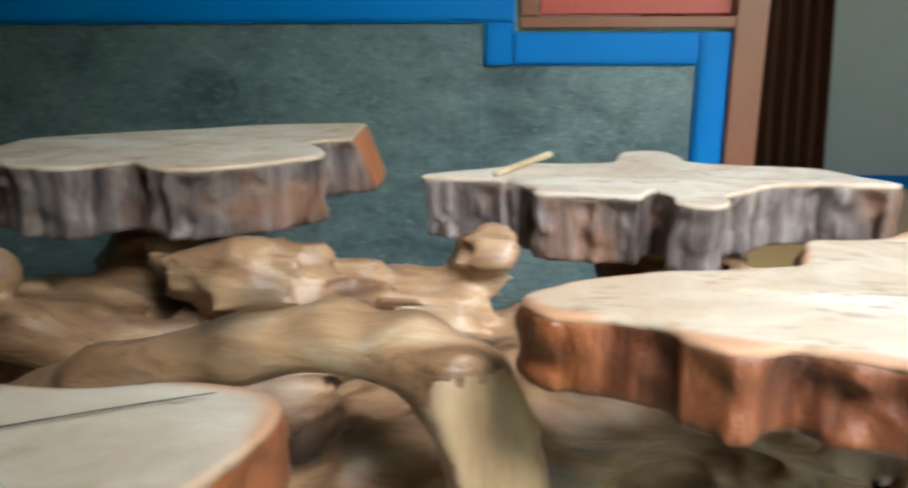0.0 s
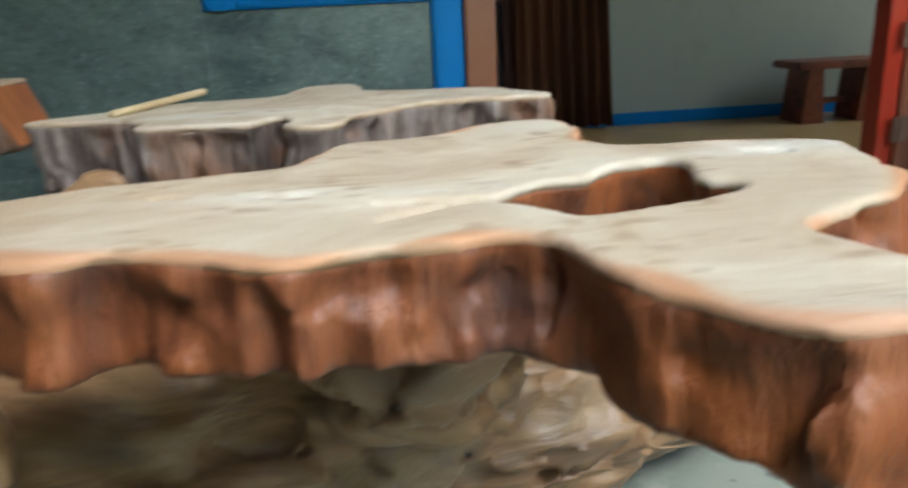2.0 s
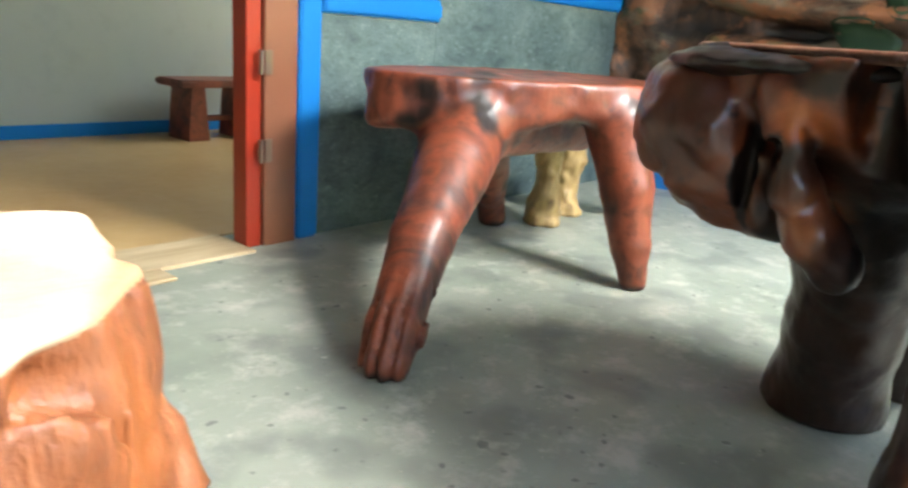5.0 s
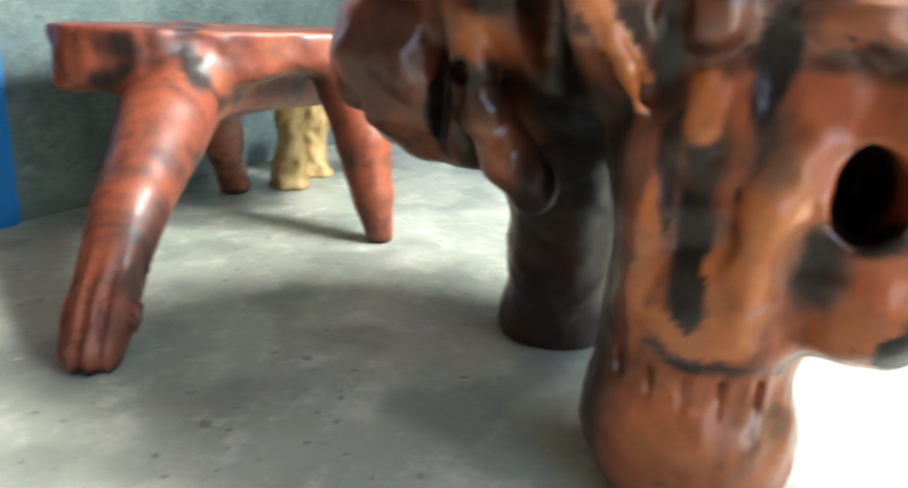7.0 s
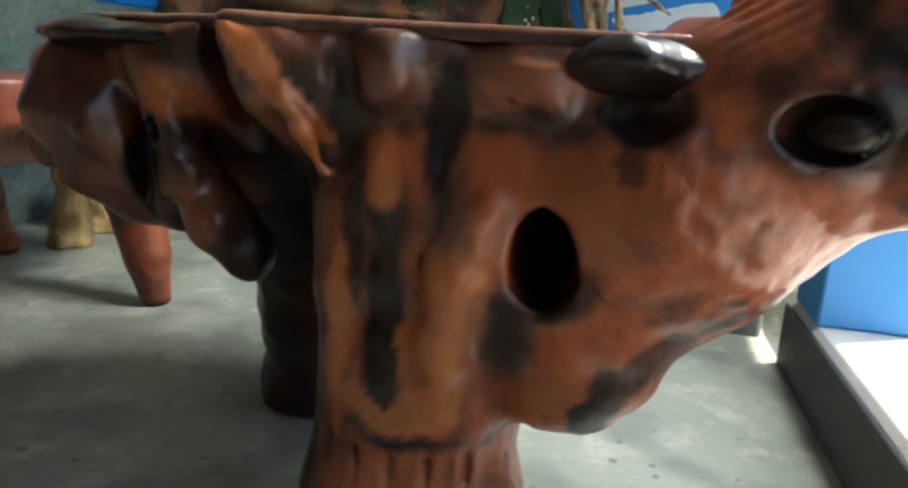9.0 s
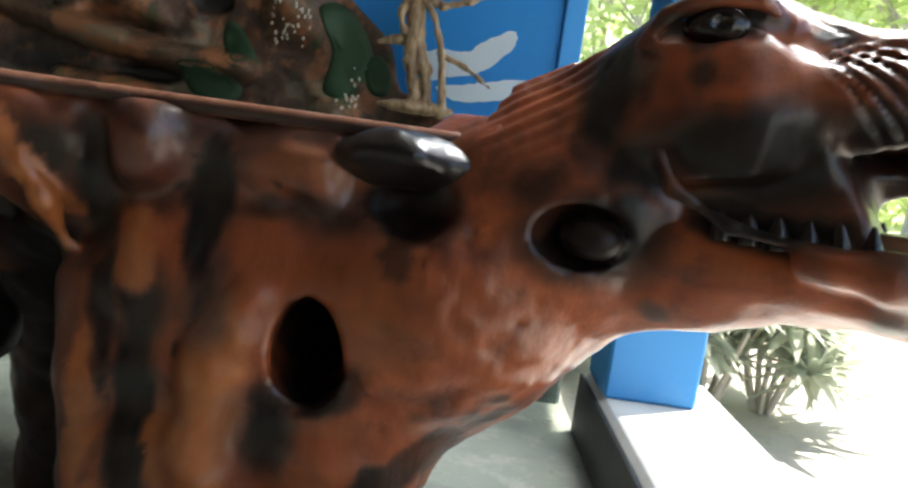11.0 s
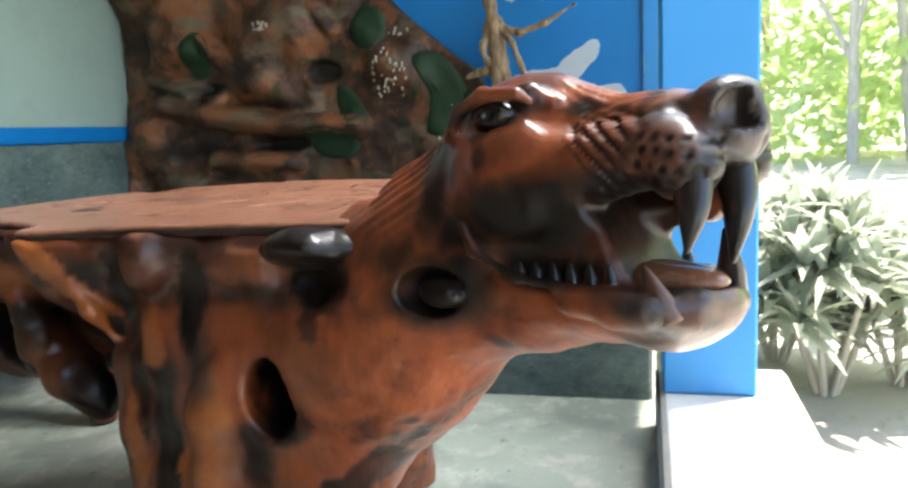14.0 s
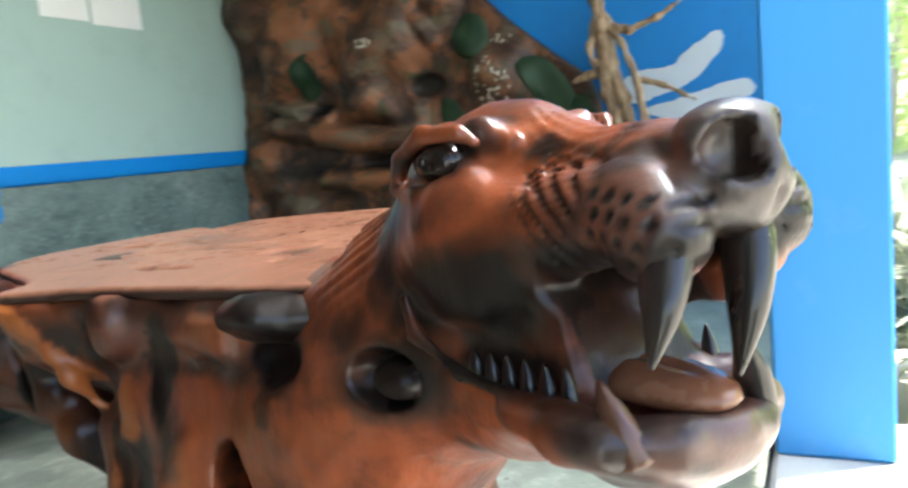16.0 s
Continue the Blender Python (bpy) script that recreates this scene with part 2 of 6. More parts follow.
def lacquered(name, light, mid, dark, rough=0.38, coat=0.25):
    """Varnished root wood: warm patches, dark heart, fine grain; point attributes add charred or dark-stained places,
    painted shade and grey sheen.
    """
    m = Mat(name)
    big, mid_n, grain = m.noise(7, 3, 0.6, distort=0.8), m.noise(22, 5, 0.6), m.noise(60, 4, 0.6, (1, 1, 0.12))
    base = m.ramp(big, (0.3, dark), (0.46, mid), (0.62, light), (0.8, mid))
    base = m.mix(base, dark, m.ramp(mid_n, (0.52, 0.0), (0.72, 0.75)))
    base = m.mix(base, tuple(c * 0.62 for c in mid), m.ramp(grain, (0.45, 0.0), (0.7, 0.35)))
    base = m.mix(base, m.ramp(mid_n, (0.3, (0.36, 0.09, 0.020)), (0.7, (0.54, 0.165, 0.042))), m.attr("warm"))
    base = m.mix(base, m.ramp(mid_n, (0.3, (0.060, 0.040, 0.034)), (0.7, (0.17, 0.125, 0.11))), m.attr("grey"))
    base = m.mix(base, m.ramp(grain, (0.3, (0.006, 0.0035, 0.0025)), (0.7, (0.020, 0.011, 0.008))), m.ramp(m.attr("stain_shade"), (0.0, 0.0), (0.45, 0.70), (0.85, 1.0)))
    m.color(base).rough(mid_n, rough - 0.08, rough + 0.2)
    m.link(m.ramp(m.attr("stain_shade"), (0.2, coat), (0.9, coat * 0.7), (1.0, 0.0)), m.b.inputs["Coat Weight"])
    m.link(m.ramp(m.attr("stain_shade"), (0.3, 0.5), (0.95, 0.3), (1.0, 0.1)), m.b.inputs["Specular IOR Level"])
    m.b.inputs["Coat Roughness"].default_value = 0.2
    return m.bump((grain, 0.25, 0.004), (mid_n, 0.35, 0.005), (m.noise(90, 3, 0.6), 0.2, 0.003)).m


def painted(name, c, rough=0.5, wear=0.12, scale=14, dirt=(0.1, 0.1, 0.1), bump=0.15):
    m = Mat(name)
    a, b, f = m.noise(scale * 0.2, 4), m.noise(scale, 5, 0.65), m.noise(scale * 14, 3)
    col = m.mix(c, tuple(v * (1 - 2 * wear) for v in c), a)
    col = m.mix(col, dirt, m.ramp(b, (0.55, 0.0), (0.85, wear * 2)))
    return m.color(col).rough(b, rough - 0.1, rough + 0.15).bump((b, bump, 0.003), (f, bump * 0.6, 0.001)).m


M = {}


def materials():
    M["tiger"] = lacquered("varnished_root_wood", (0.46, 0.106, 0.031), (0.33, 0.070, 0.021), (0.10, 0.024, 0.011), 0.36, 0.55)
    M["bench"] = lacquered("varnished_red_wood", (0.27, 0.062, 0.028), (0.20, 0.045, 0.021), (0.05, 0.014, 0.009), 0.42, 0.2)
    m = Mat("planed_table_top")
    g, b, f = m.noise(7, 5, 0.6, (1, 6, 6), 0.6), m.noise(3, 4), m.noise(60, 3, 0.5, (1, 8, 8))
    c = m.ramp(g, (0.3, (0.13, 0.05, 0.028)), (0.5, (0.26, 0.11, 0.065)), (0.7, (0.36, 0.175, 0.11)))
    c = m.mix(c, (0.10, 0.05, 0.035), m.ramp(b, (0.58, 0.0), (0.7, 0.6)))
    c = m.mix(c, (0.035, 0.02, 0.016), m.attr("stain_shade"))
    M["top"] = m.color(c).rough(g, 0.2, 0.42).bump((f, 0.3, 0.002)).m
    m = Mat("sawn_wood")
    g, b, f = m.noise(9, 5, 0.6, (1, 1, 1), 1.2), m.noise(2.2, 3), m.noise(90, 4, 0.6, (1, 7, 1))
    c = m.ramp(g, (0.25, (0.40, 0.30, 0.20)), (0.5, (0.54, 0.45, 0.34)), (0.72, (0.66, 0.60, 0.50)))
    c = m.mix(c, (0.50, 0.34, 0.21), m.ramp(b, (0.5, 0.0), (0.68, 0.7)))
    c = m.mix(c, (0.62, 0.60, 0.54), m.ramp(m.noise(5, 4, 0.6, (0.4, 1.6, 1)), (0.55, 0.0), (0.68, 0.7)))
    c = m.mix(c, (0.30, 0.22, 0.15), m.ramp(m.noise(40, 5, 0.7, (0.25, 1.8, 1)), (0.60, 0.0), (0.72, 0.55)))
    c = m.mix(c, (0.48, 0.20, 0.08), m.attr("warm"))
    c = m.mix(c, (0.28, 0.17, 0.09), m.attr("stain_shade"))
    M["sawn"] = m.color(c).rough(f, 0.5, 0.8).bump((f, 0.35, 0.002), (g, 0.2, 0.004)).m
    m = Mat("bark_edge")
    v, b, f = m.noise(26, 5, 0.65, (1, 1, 0.18)), m.noise(8, 4, 0.6), m.noise(70, 5, 0.7, (1, 1, 0.5))
    c = m.ramp(v, (0.3, (0.05, 0.024, 0.016)), (0.45, (0.15, 0.045, 0.018)), (0.6, (0.27, 0.088, 0.034)), (0.8, (0.32, 0.17, 0.11)))
    c = m.mix(c, (0.31, 0.09, 0.025), m.ramp(b, (0.5, 0.0), (0.62, 0.75)))
    c = m.mix(c, (0.07, 0.045, 0.04), m.ramp(b, (0.30, 0.75), (0.44, 0.0)))
    M["bark"] = m.color(c).rough(f, 0.22, 0.65).bump((v, 0.8, 0.012), (f, 0.5, 0.005)).m
    m = Mat("grey_bark")
    v, b, f = m.noise(26, 5, 0.65, (1, 1, 0.15)), m.noise(8, 4, 0.6), m.noise(70, 5, 0.7, (1, 1, 0.5))
    c = m.ramp(v, (0.3, (0.030, 0.022, 0.019)), (0.5, (0.13, 0.095, 0.082)), (0.72, (0.36, 0.31, 0.29)))
    c = m.mix(c, (0.26, 0.11, 0.05), m.ramp(b, (0.5, 0.0), (0.65, 0.55)))
    M["bark_grey"] = m.color(c).rough(f, 0.45, 0.85).bump((v, 0.9, 0.014), (f, 0.5, 0.005)).m
    m = Mat("cut_heartwood")
    v, b = m.noise(30, 4, 0.6, (1, 1, 0.2)), m.noise(6, 3)
    M["cut"] = m.color(m.ramp(v, (0.3, (0.30, 0.09, 0.03)), (0.6, (0.48, 0.16, 0.05)), (0.8, (0.55, 0.22, 0.09)))).rough(b, 0.5, 0.75).bump((v, 0.3, 0.003)).m
    m = Mat("driftwood")
    v, b, f = m.noise(16, 5, 0.65, (0.25, 1, 1), 0.6), m.noise(4, 4, 0.6), m.noise(60, 5, 0.7, (0.2, 1, 1))
    c = m.ramp(v, (0.28, (0.09, 0.05, 0.026)), (0.44, (0.26, 0.14, 0.07)), (0.58, (0.42, 0.26, 0.14)), (0.75, (0.58, 0.45, 0.31)))
    c = m.mix(c, (0.34, 0.30, 0.26), m.ramp(b, (0.56, 0.0), (0.72, 0.55)))
    c = m.mix(c, (0.05, 0.03, 0.02), m.attr("stain_shade"))
    M["root"] = m.color(c).rough(f, 0.18, 0.5).bump((v, 0.8, 0.010), (f, 0.6, 0.004)).m
    m = Mat("pale_stump_wood")
    v, b = m.noise(24, 5, 0.6, (1, 1, 0.2)), m.noise(7, 4)
    M["stump"] = m.color(m.ramp(v, (0.3, (0.22, 0.13, 0.05)), (0.55, (0.48, 0.32, 0.13)), (0.8, (0.60, 0.45, 0.22)))).rough(b, 0.4, 0.7).bump((v, 0.6, 0.006)).m

    # smoothed cement floor with worn patches
    m = Mat("cement_floor")
    a, b, f, s = m.noise(1.6, 5, 0.6), m.noise(9, 6, 0.7), m.noise(120, 3), m.noise(5, 2, 0.4)
    c = m.ramp(a, (0.3, (0.20, 0.235, 0.19)), (0.5, (0.31, 0.345, 0.285)), (0.75, (0.42, 0.44, 0.37)))
    c = m.mix(c, (0.56, 0.56, 0.49), m.ramp(b, (0.50, 0.0), (0.66, 0.65)))
    c = m.mix(c, (0.10, 0.12, 0.11), m.ramp(m.noise(30, 2, 0.3), (0.70, 0.0), (0.75, 0.7)))
    c = m.mix(c, (0.15, 0.175, 0.155), m.ramp(s, (0.35, 0.6), (0.48, 0.0)))
    c = m.mix(c, (0.60, 0.58, 0.50), m.ramp(m.noise(22, 6, 0.75), (0.62, 0.0), (0.70, 0.7)))
    M["floor"] = m.color(c).rough(b, 0.32, 0.62).bump((b, 0.2, 0.004), (f, 0.2, 0.001)).m
    # polished grey-green cement dado with trowel swirls
    m = Mat("trowelled_cement")
    a, b, f = m.noise(5, 6, 0.7, (1, 1, 1.4), 0.5), m.noise(1.5, 3), m.noise(34, 5, 0.7, (1, 1, 2.0), 0.5)
    c = m.ramp(a, (0.3, (0.04, 0.068, 0.07)), (0.5, (0.10, 0.145, 0.138)), (0.72, (0.165, 0.22, 0.205)))
    c = m.mix(c, (0.30, 0.36, 0.34), m.ramp(f, (0.56, 0.0), (0.74, 0.6)))
    c = m.mix(c, (0.03, 0.05, 0.052), m.ramp(f, (0.30, 0.7), (0.46, 0.0)))
    c = m.mix(c, (0.06, 0.10, 0.11), m.ramp(b, (0.52, 0.0), (0.68, 0.6)))
    M["dado"] = m.color(c).rough(f, 0.28, 0.6).bump((a, 0.25, 0.006), (f, 0.55, 0.005)).m
    M["wall"] = painted("pale_green_wall_paint", (0.33, 0.45, 0.41), 0.6, 0.1, 6)
    M["room"] = painted("grey_green_room_paint", (0.40, 0.45, 0.41), 0.65, 0.1, 5)
    M["blue"] = painted("blue_gloss_paint", (0.0, 0.19, 0.55), 0.5, 0.12, 20, (0.0, 0.10, 0.30))
    M["blue"].node_tree.nodes["Principled BSDF"].inputs["Specular IOR Level"].default_value = 0.2
    M["pillar"] = painted("blue_pillar_paint", (0.035, 0.30, 0.72), 0.5, 0.1, 8, (0.3, 0.45, 0.6))
    M["skywall"] = painted("sky_blue_mural_paint", (0.004, 0.23, 0.62), 0.5, 0.12, 8, (0.02, 0.1, 0.3))
    M["cloud"] = painted("white_mural_paint", (0.62, 0.70, 0.76), 0.6, 0.1, 30, (0.3, 0.4, 0.5))
    M["jamb"] = painted("brown_frame_paint", (0.29, 0.105, 0.055), 0.35, 0.2, 20, (0.1, 0.04, 0.03))
    M["red"] = painted("red_door_paint", (0.42, 0.035, 0.015), 0.3, 0.15, 20, (0.2, 0.03, 0.02))
    M["pinkred"] = painted("red_sill_paint", (0.50, 0.075, 0.05), 0.4, 0.15, 20, (0.3, 0.06, 0.04))
    m = Mat("tan_floor")
    a, b = m.noise(1.2, 4), m.noise(20, 4)
    M["tan"] = m.color(m.ramp(a, (0.3, (0.44, 0.26, 0.10)), (0.7, (0.62, 0.42, 0.19)))).rough(b, 0.25, 0.45).bump((b, 0.1, 0.002)).m
    m = Mat("brown_curtain_cloth")
    w, b = m.noise(220, 2), m.noise(5, 3, 0.5, (1, 1, 0.1))
    M["curtain"] = m.color(m.ramp(b, (0.3, (0.10, 0.035, 0.015)), (0.7, (0.20, 0.075, 0.035)))).rough(b, 0.75, 0.9).bump((w, 0.3, 0.001)).m
    M["dark"] = painted("dark_interior", (0.03, 0.028, 0.03), 0.7, 0.2, 8)
    M["pink"] = painted("pink_cloth", (0.72, 0.44, 0.41), 0.9, 0.2, 10)
    M["greycloth"] = painted("slate_cloth", (0.11, 0.12, 0.16), 0.9, 0.2, 10)
    M["ceiling"] = painted("ceiling_board", (0.30, 0.31, 0.30), 0.7, 0.1, 4)
    m = Mat("whitewashed_kerb")
    a, b = m.noise(4, 5, 0.6), m.noise(40, 4)
    M["kerb"] = m.color(m.ramp(a, (0.3, (0.42, 0.43, 0.40)), (0.6, (0.58, 0.59, 0.56)))).rough(b, 0.7, 0.9).bump((b, 0.4, 0.004), (a, 0.3, 0.01)).m
    M["kerbside"] = painted("shaded_kerb_cement", (0.06, 0.066, 0.064), 0.6, 0.2, 10)
    m = Mat("bare_ground")
    a, b, f = m.noise(1.2, 5, 0.6), m.noise(9, 6, 0.7), m.noise(70, 4, 0.6)
    c = m.ramp(a, (0.3, (0.42, 0.39, 0.33)), (0.55, (0.58, 0.55, 0.48)), (0.75, (0.50, 0.47, 0.38)))
    c = m.mix(c, (0.18, 0.17, 0.12), m.ramp(b, (0.58, 0.0), (0.72, 0.6)))
    M["ground"] = m.color(c).rough(f, 0.8, 0.95).bump((b, 0.5, 0.02), (f, 0.5, 0.006)).m
    for name, a, b in (("leaf", (0.26, 0.30, 0.22), (0.50, 0.54, 0.44)), ("tree_leaf", (0.36, 0.50, 0.18), (0.62, 0.76, 0.38))):
        m = Mat(name)
        r, n = m.node("ShaderNodeNewGeometry").outputs["Random Per Island"], m.noise(14, 3)
        m.color(m.mix(m.ramp(r, (0.0, a), (1.0, b)), tuple(c * 0.6 for c in a), m.ramp(n, (0.45, 0.0), (0.7, 0.5)))).rough(n, 0.35, 0.6)
        tr, mx = m.node("ShaderNodeBsdfTranslucent"), m.node("ShaderNodeMixShader")
        tr.inputs["Color"].default_value = (*(min(1, c * 1.5) for c in b), 1)
        mx.inputs[0].default_value = 0.35
        m.link(m.b.outputs[0], mx.inputs[1])
        m.link(tr.outputs[0], mx.inputs[2])
        m.link(mx.outputs[0], m.t.nodes["Material Output"].inputs["Surface"])
        M[name] = m.m
    m = Mat("tree_bark")
    v = m.noise(18, 5, 0.6, (1, 1, 0.2))
    M["tbark"] = m.color(m.ramp(v, (0.3, (0.40, 0.37, 0.31)), (0.7, (0.58, 0.55, 0.48)))).rough(v, 0.8, 0.95).bump((v, 0.7, 0.02)).m
    # relief: painted bark, mossy browns and greens
    m = Mat("relief_wood")
    a, b, f = m.noise(6, 5, 0.65, (1, 1, 1), 1.0), m.noise(3.0, 3, 0.5), m.noise(50, 5, 0.7)
    c = m.ramp(a, (0.3, (0.018, 0.010, 0.006)), (0.5, (0.07, 0.032, 0.016)), (0.66, (0.15, 0.06, 0.025)), (0.8, (0.11, 0.08, 0.045)))
    c = m.mix(c, (0.27, 0.10, 0.038), m.ramp(m.noise(4.2, 4, 0.6), (0.51, 0.0), (0.57, 0.8)))
    c = m.mix(c, (0.13, 0.105, 0.065), m.ramp(m.noise(3.1, 4, 0.6, (1, 1, 2.2)), (0.55, 0.0), (0.62, 0.75)))
    c = m.mix(c, (0.02, 0.06, 0.018), m.ramp(m.noise(5.5, 4, 0.6, (1, 1, 1), 0.4), (0.60, 0.0), (0.66, 0.6)))
    c = m.mix(c, (0.008, 0.006, 0.004), m.attr("stain_shade"))
    M["relief"] = m.color(c).rough(f, 0.4, 0.75).bump((a, 0.6, 0.02), (f, 0.6, 0.006)).m
    M["green"] = painted("dark_green_paint", (0.010, 0.046, 0.013), 0.65, 0.25, 20, (0.02, 0.03, 0.01))
    M["ivory"] = painted("ivory_chips", (0.55, 0.50, 0.40), 0.5, 0.15, 60, (0.3, 0.22, 0.12))
    m = Mat("pale_driftwood")
    v = m.noise(50, 4, 0.6, (1, 1, 0.2))
    M["figure"] = m.color(m.ramp(v, (0.3, (0.10, 0.055, 0.028)), (0.55, (0.30, 0.20, 0.11)), (0.8, (0.48, 0.36, 0.22)))).rough(v, 0.4, 0.7).bump((v, 0.5, 0.004)).m
    m = Mat("dark_polished_wood", 0.16)
    n = m.noise(20, 4)
    m.color(m.ramp(n, (0.3, (0.006, 0.004, 0.0035)), (0.7, (0.018, 0.010, 0.008)))).rough(n, 0.25, 0.45)
    m.b.inputs["Coat Weight"].default_value = 0.25
    M["knob"] = m.bump((n, 0.5, 0.006)).m
    m = Mat("dark_varnished_tooth", 0.25)
    n = m.noise(24, 4, 0.6, (1, 1, 0.3))
    m.color(m.ramp(n, (0.3, (0.010, 0.007, 0.006)), (0.7, (0.034, 0.025, 0.022)))).rough(n, 0.2, 0.4)
    m.b.inputs["Coat Weight"].default_value = 0.5
    M["fang"] = m.bump((n, 0.3, 0.003)).m
    m = Mat("brown_varnished_tooth", 0.25)
    n = m.noise(24, 4, 0.6, (1, 1, 0.3))
    m.color(m.ramp(n, (0.3, (0.07, 0.026, 0.014)), (0.7, (0.20, 0.085, 0.05)))).rough(n, 0.2, 0.4)
    m.b.inputs["Coat Weight"].default_value = 0.5
    M["canine"] = m.bump((n, 0.3, 0.003)).m
    m = Mat("varnished_tongue", 0.25)
    n = m.noise(18, 4)
    m.color(m.ramp(n, (0.3, (0.20, 0.07, 0.035)), (0.7, (0.36, 0.15, 0.08)))).rough(n, 0.15, 0.35)
    m.b.inputs["Coat Weight"].default_value = 0.6
    M["tongue"] = m.bump((n, 0.3, 0.003)).m
    m = Mat("black_glossy_eye", 0.12)
    n = m.noise(30, 3)
    M["eye"] = m.color(m.ramp(n, (0.3, (0.004, 0.003, 0.003)), (0.7, (0.03, 0.02, 0.016)))).rough(n, 0.06, 0.16).m
    m = Mat("pale_board")
    v = m.noise(20, 4, 0.6, (0.15, 1, 1))
    M["sawnplain"] = m.color(m.ramp(v, (0.3, (0.42, 0.30, 0.16)), (0.7, (0.62, 0.50, 0.32)))).rough(v, 0.5, 0.7).bump((v, 0.2, 0.002)).m
    m = Mat("tan_saw_cut")
    v = m.noise(24, 5, 0.6, (1, 1, 0.3))
    M["tancut"] = m.color(m.ramp(v, (0.3, (0.26, 0.155, 0.075)), (0.55, (0.40, 0.26, 0.14)), (0.8, (0.46, 0.33, 0.20)))).rough(v, 0.4, 0.65).bump((v, 0.3, 0.003)).m
    M["paper"] = painted("white_paper", (0.72, 0.72, 0.70), 0.7, 0.05, 10)
    M["steel"] = Mat("hinge_steel", 0.4, 0.8).color((0.3, 0.2, 0.15)).m


materials()

# ---- the setting ----
WN, XE = 2.11, 4.28     # faces of the north wall and of the east wall
DOOR = (0.90, 2.15)     # the doorway, between the outer sides of its frame
CEIL = 2.70


def wall_with_holes(name, x0, x1, y0, y1, holes, material, label, top=CEIL):
    """A wall along x from x0 to x1 with rectangular holes (xa, xb, za, zb)."""
    bm = bmesh.new()
    xs = sorted({x0, x1, *[h[0] for h in holes], *[h[1] for h in holes]})
    for a, b in zip(xs, xs[1:]):
        cuts = sorted((h[2], h[3]) for h in holes if h[0] <= a and h[1] >= b)
        z = -0.02
        for za, zb in cuts:
            if za > z:
                box(a, y0, z, b, y1, za, 0, bm)
            z = zb
        if top > z:
            box(a, y0, z, b, y1, top, 0, bm)
    bmesh.ops.remove_doubles(bm, verts=bm.verts, dist=1e-5)
    return structure(name, bm, material, label)


# windows flank the door; their sills sit on the stepped trim
WINL, WINR = (0.30, 0.90, 0.80, 1.95), (2.15, 2.74, 0.80, 1.95)
wall_with_holes("wall_north", -3.0, XE + 0.2, WN, WN + 0.14, [(*DOOR, -0.1, 2.08), WINL, WINR], M["wall"], "unseen added wall in pale green plaster with a doorway and two windows")


def plate(name, x0, x1, z0, z1, proud, material, label, y=WN):
    bm = box(x0, y - proud, z0, x1, y + 0.001, z1, 0.0015)
    return structure(name, bm, material, label)


# trowelled dado below the stepped blue trim
for i, (a, b, top) in enumerate(((-3.0, 0.20, 0.815), (0.20, 0.765, 0.71), (2.30, 2.84, 0.71), (2.84, XE, 0.84))):
    plate("dado", a, b, -0.01, top, 0.006, M["dado"], "dark grey-green trowelled cement dado")


def trim(x0, x1, z0, z1):
    """Blue moulding with a raised flat and thinner lips."""
    bm = bmesh.new()
    box(x0, WN - 0.016, z0, x1, WN, z1, 0.003, bm)
    if x1 - x0 > z1 - z0:
        box(x0, WN - 0.026, z0 + 0.009, x1, WN - 0.0155, z1 - 0.009, 0.008, bm, 2)
    else:
        box(x0 + 0.009, WN - 0.026, z0, x1 - 0.009, WN - 0.0155, z1, 0.008, bm, 2)
    return structure("trim", bm, M["blue"], "bright blue painted moulding on the wall")


trim(-3.0, 0.285, 0.815, 0.885)
trim(0.205, 0.285, 0.705, 0.814)
trim(0.286, 0.765, 0.705, 0.79)
trim(0.766, 0.85, 0.0, 0.79)
trim(2.20, 2.30, 0.0, 0.79)
trim(2.301, 2.845, 0.715, 0.79)
trim(2.77, 2.845, 0.791, 0.85)
trim(2.846, XE, 0.84, 0.915)


def window(x0, x1, z0, z1, name):
    w = structure(name, box(x0, WN - 0.03, z0, x1, WN + 0.06, z0 + 0.03, 0.003), M["jamb"], "brown framed window with a red shutter")
    for nm, b in (("window_frame", (x0, WN - 0.03, z0 + 0.031, x0 + 0.045, WN + 0.06, z1)), ("window_frame", (x1 - 0.045, WN - 0.03, z0 + 0.031, x1, WN + 0.06, z1)),
                  ("window_frame", (x0 + 0.046, WN - 0.03, z1 - 0.045, x1 - 0.046, WN + 0.06, z1))):
        part(nm, box(*b, 0.003), M["jamb"], w)
    s = part("shutter", box(x0 + 0.05, WN + 0.0, z0 + 0.035, x1 - 0.05, WN + 0.035, z1 - 0.05, 0.003), M["pinkred"], w, "red painted shutter board")
    return w


window(*WINL, "window_1")
window(*WINR, "window_2")

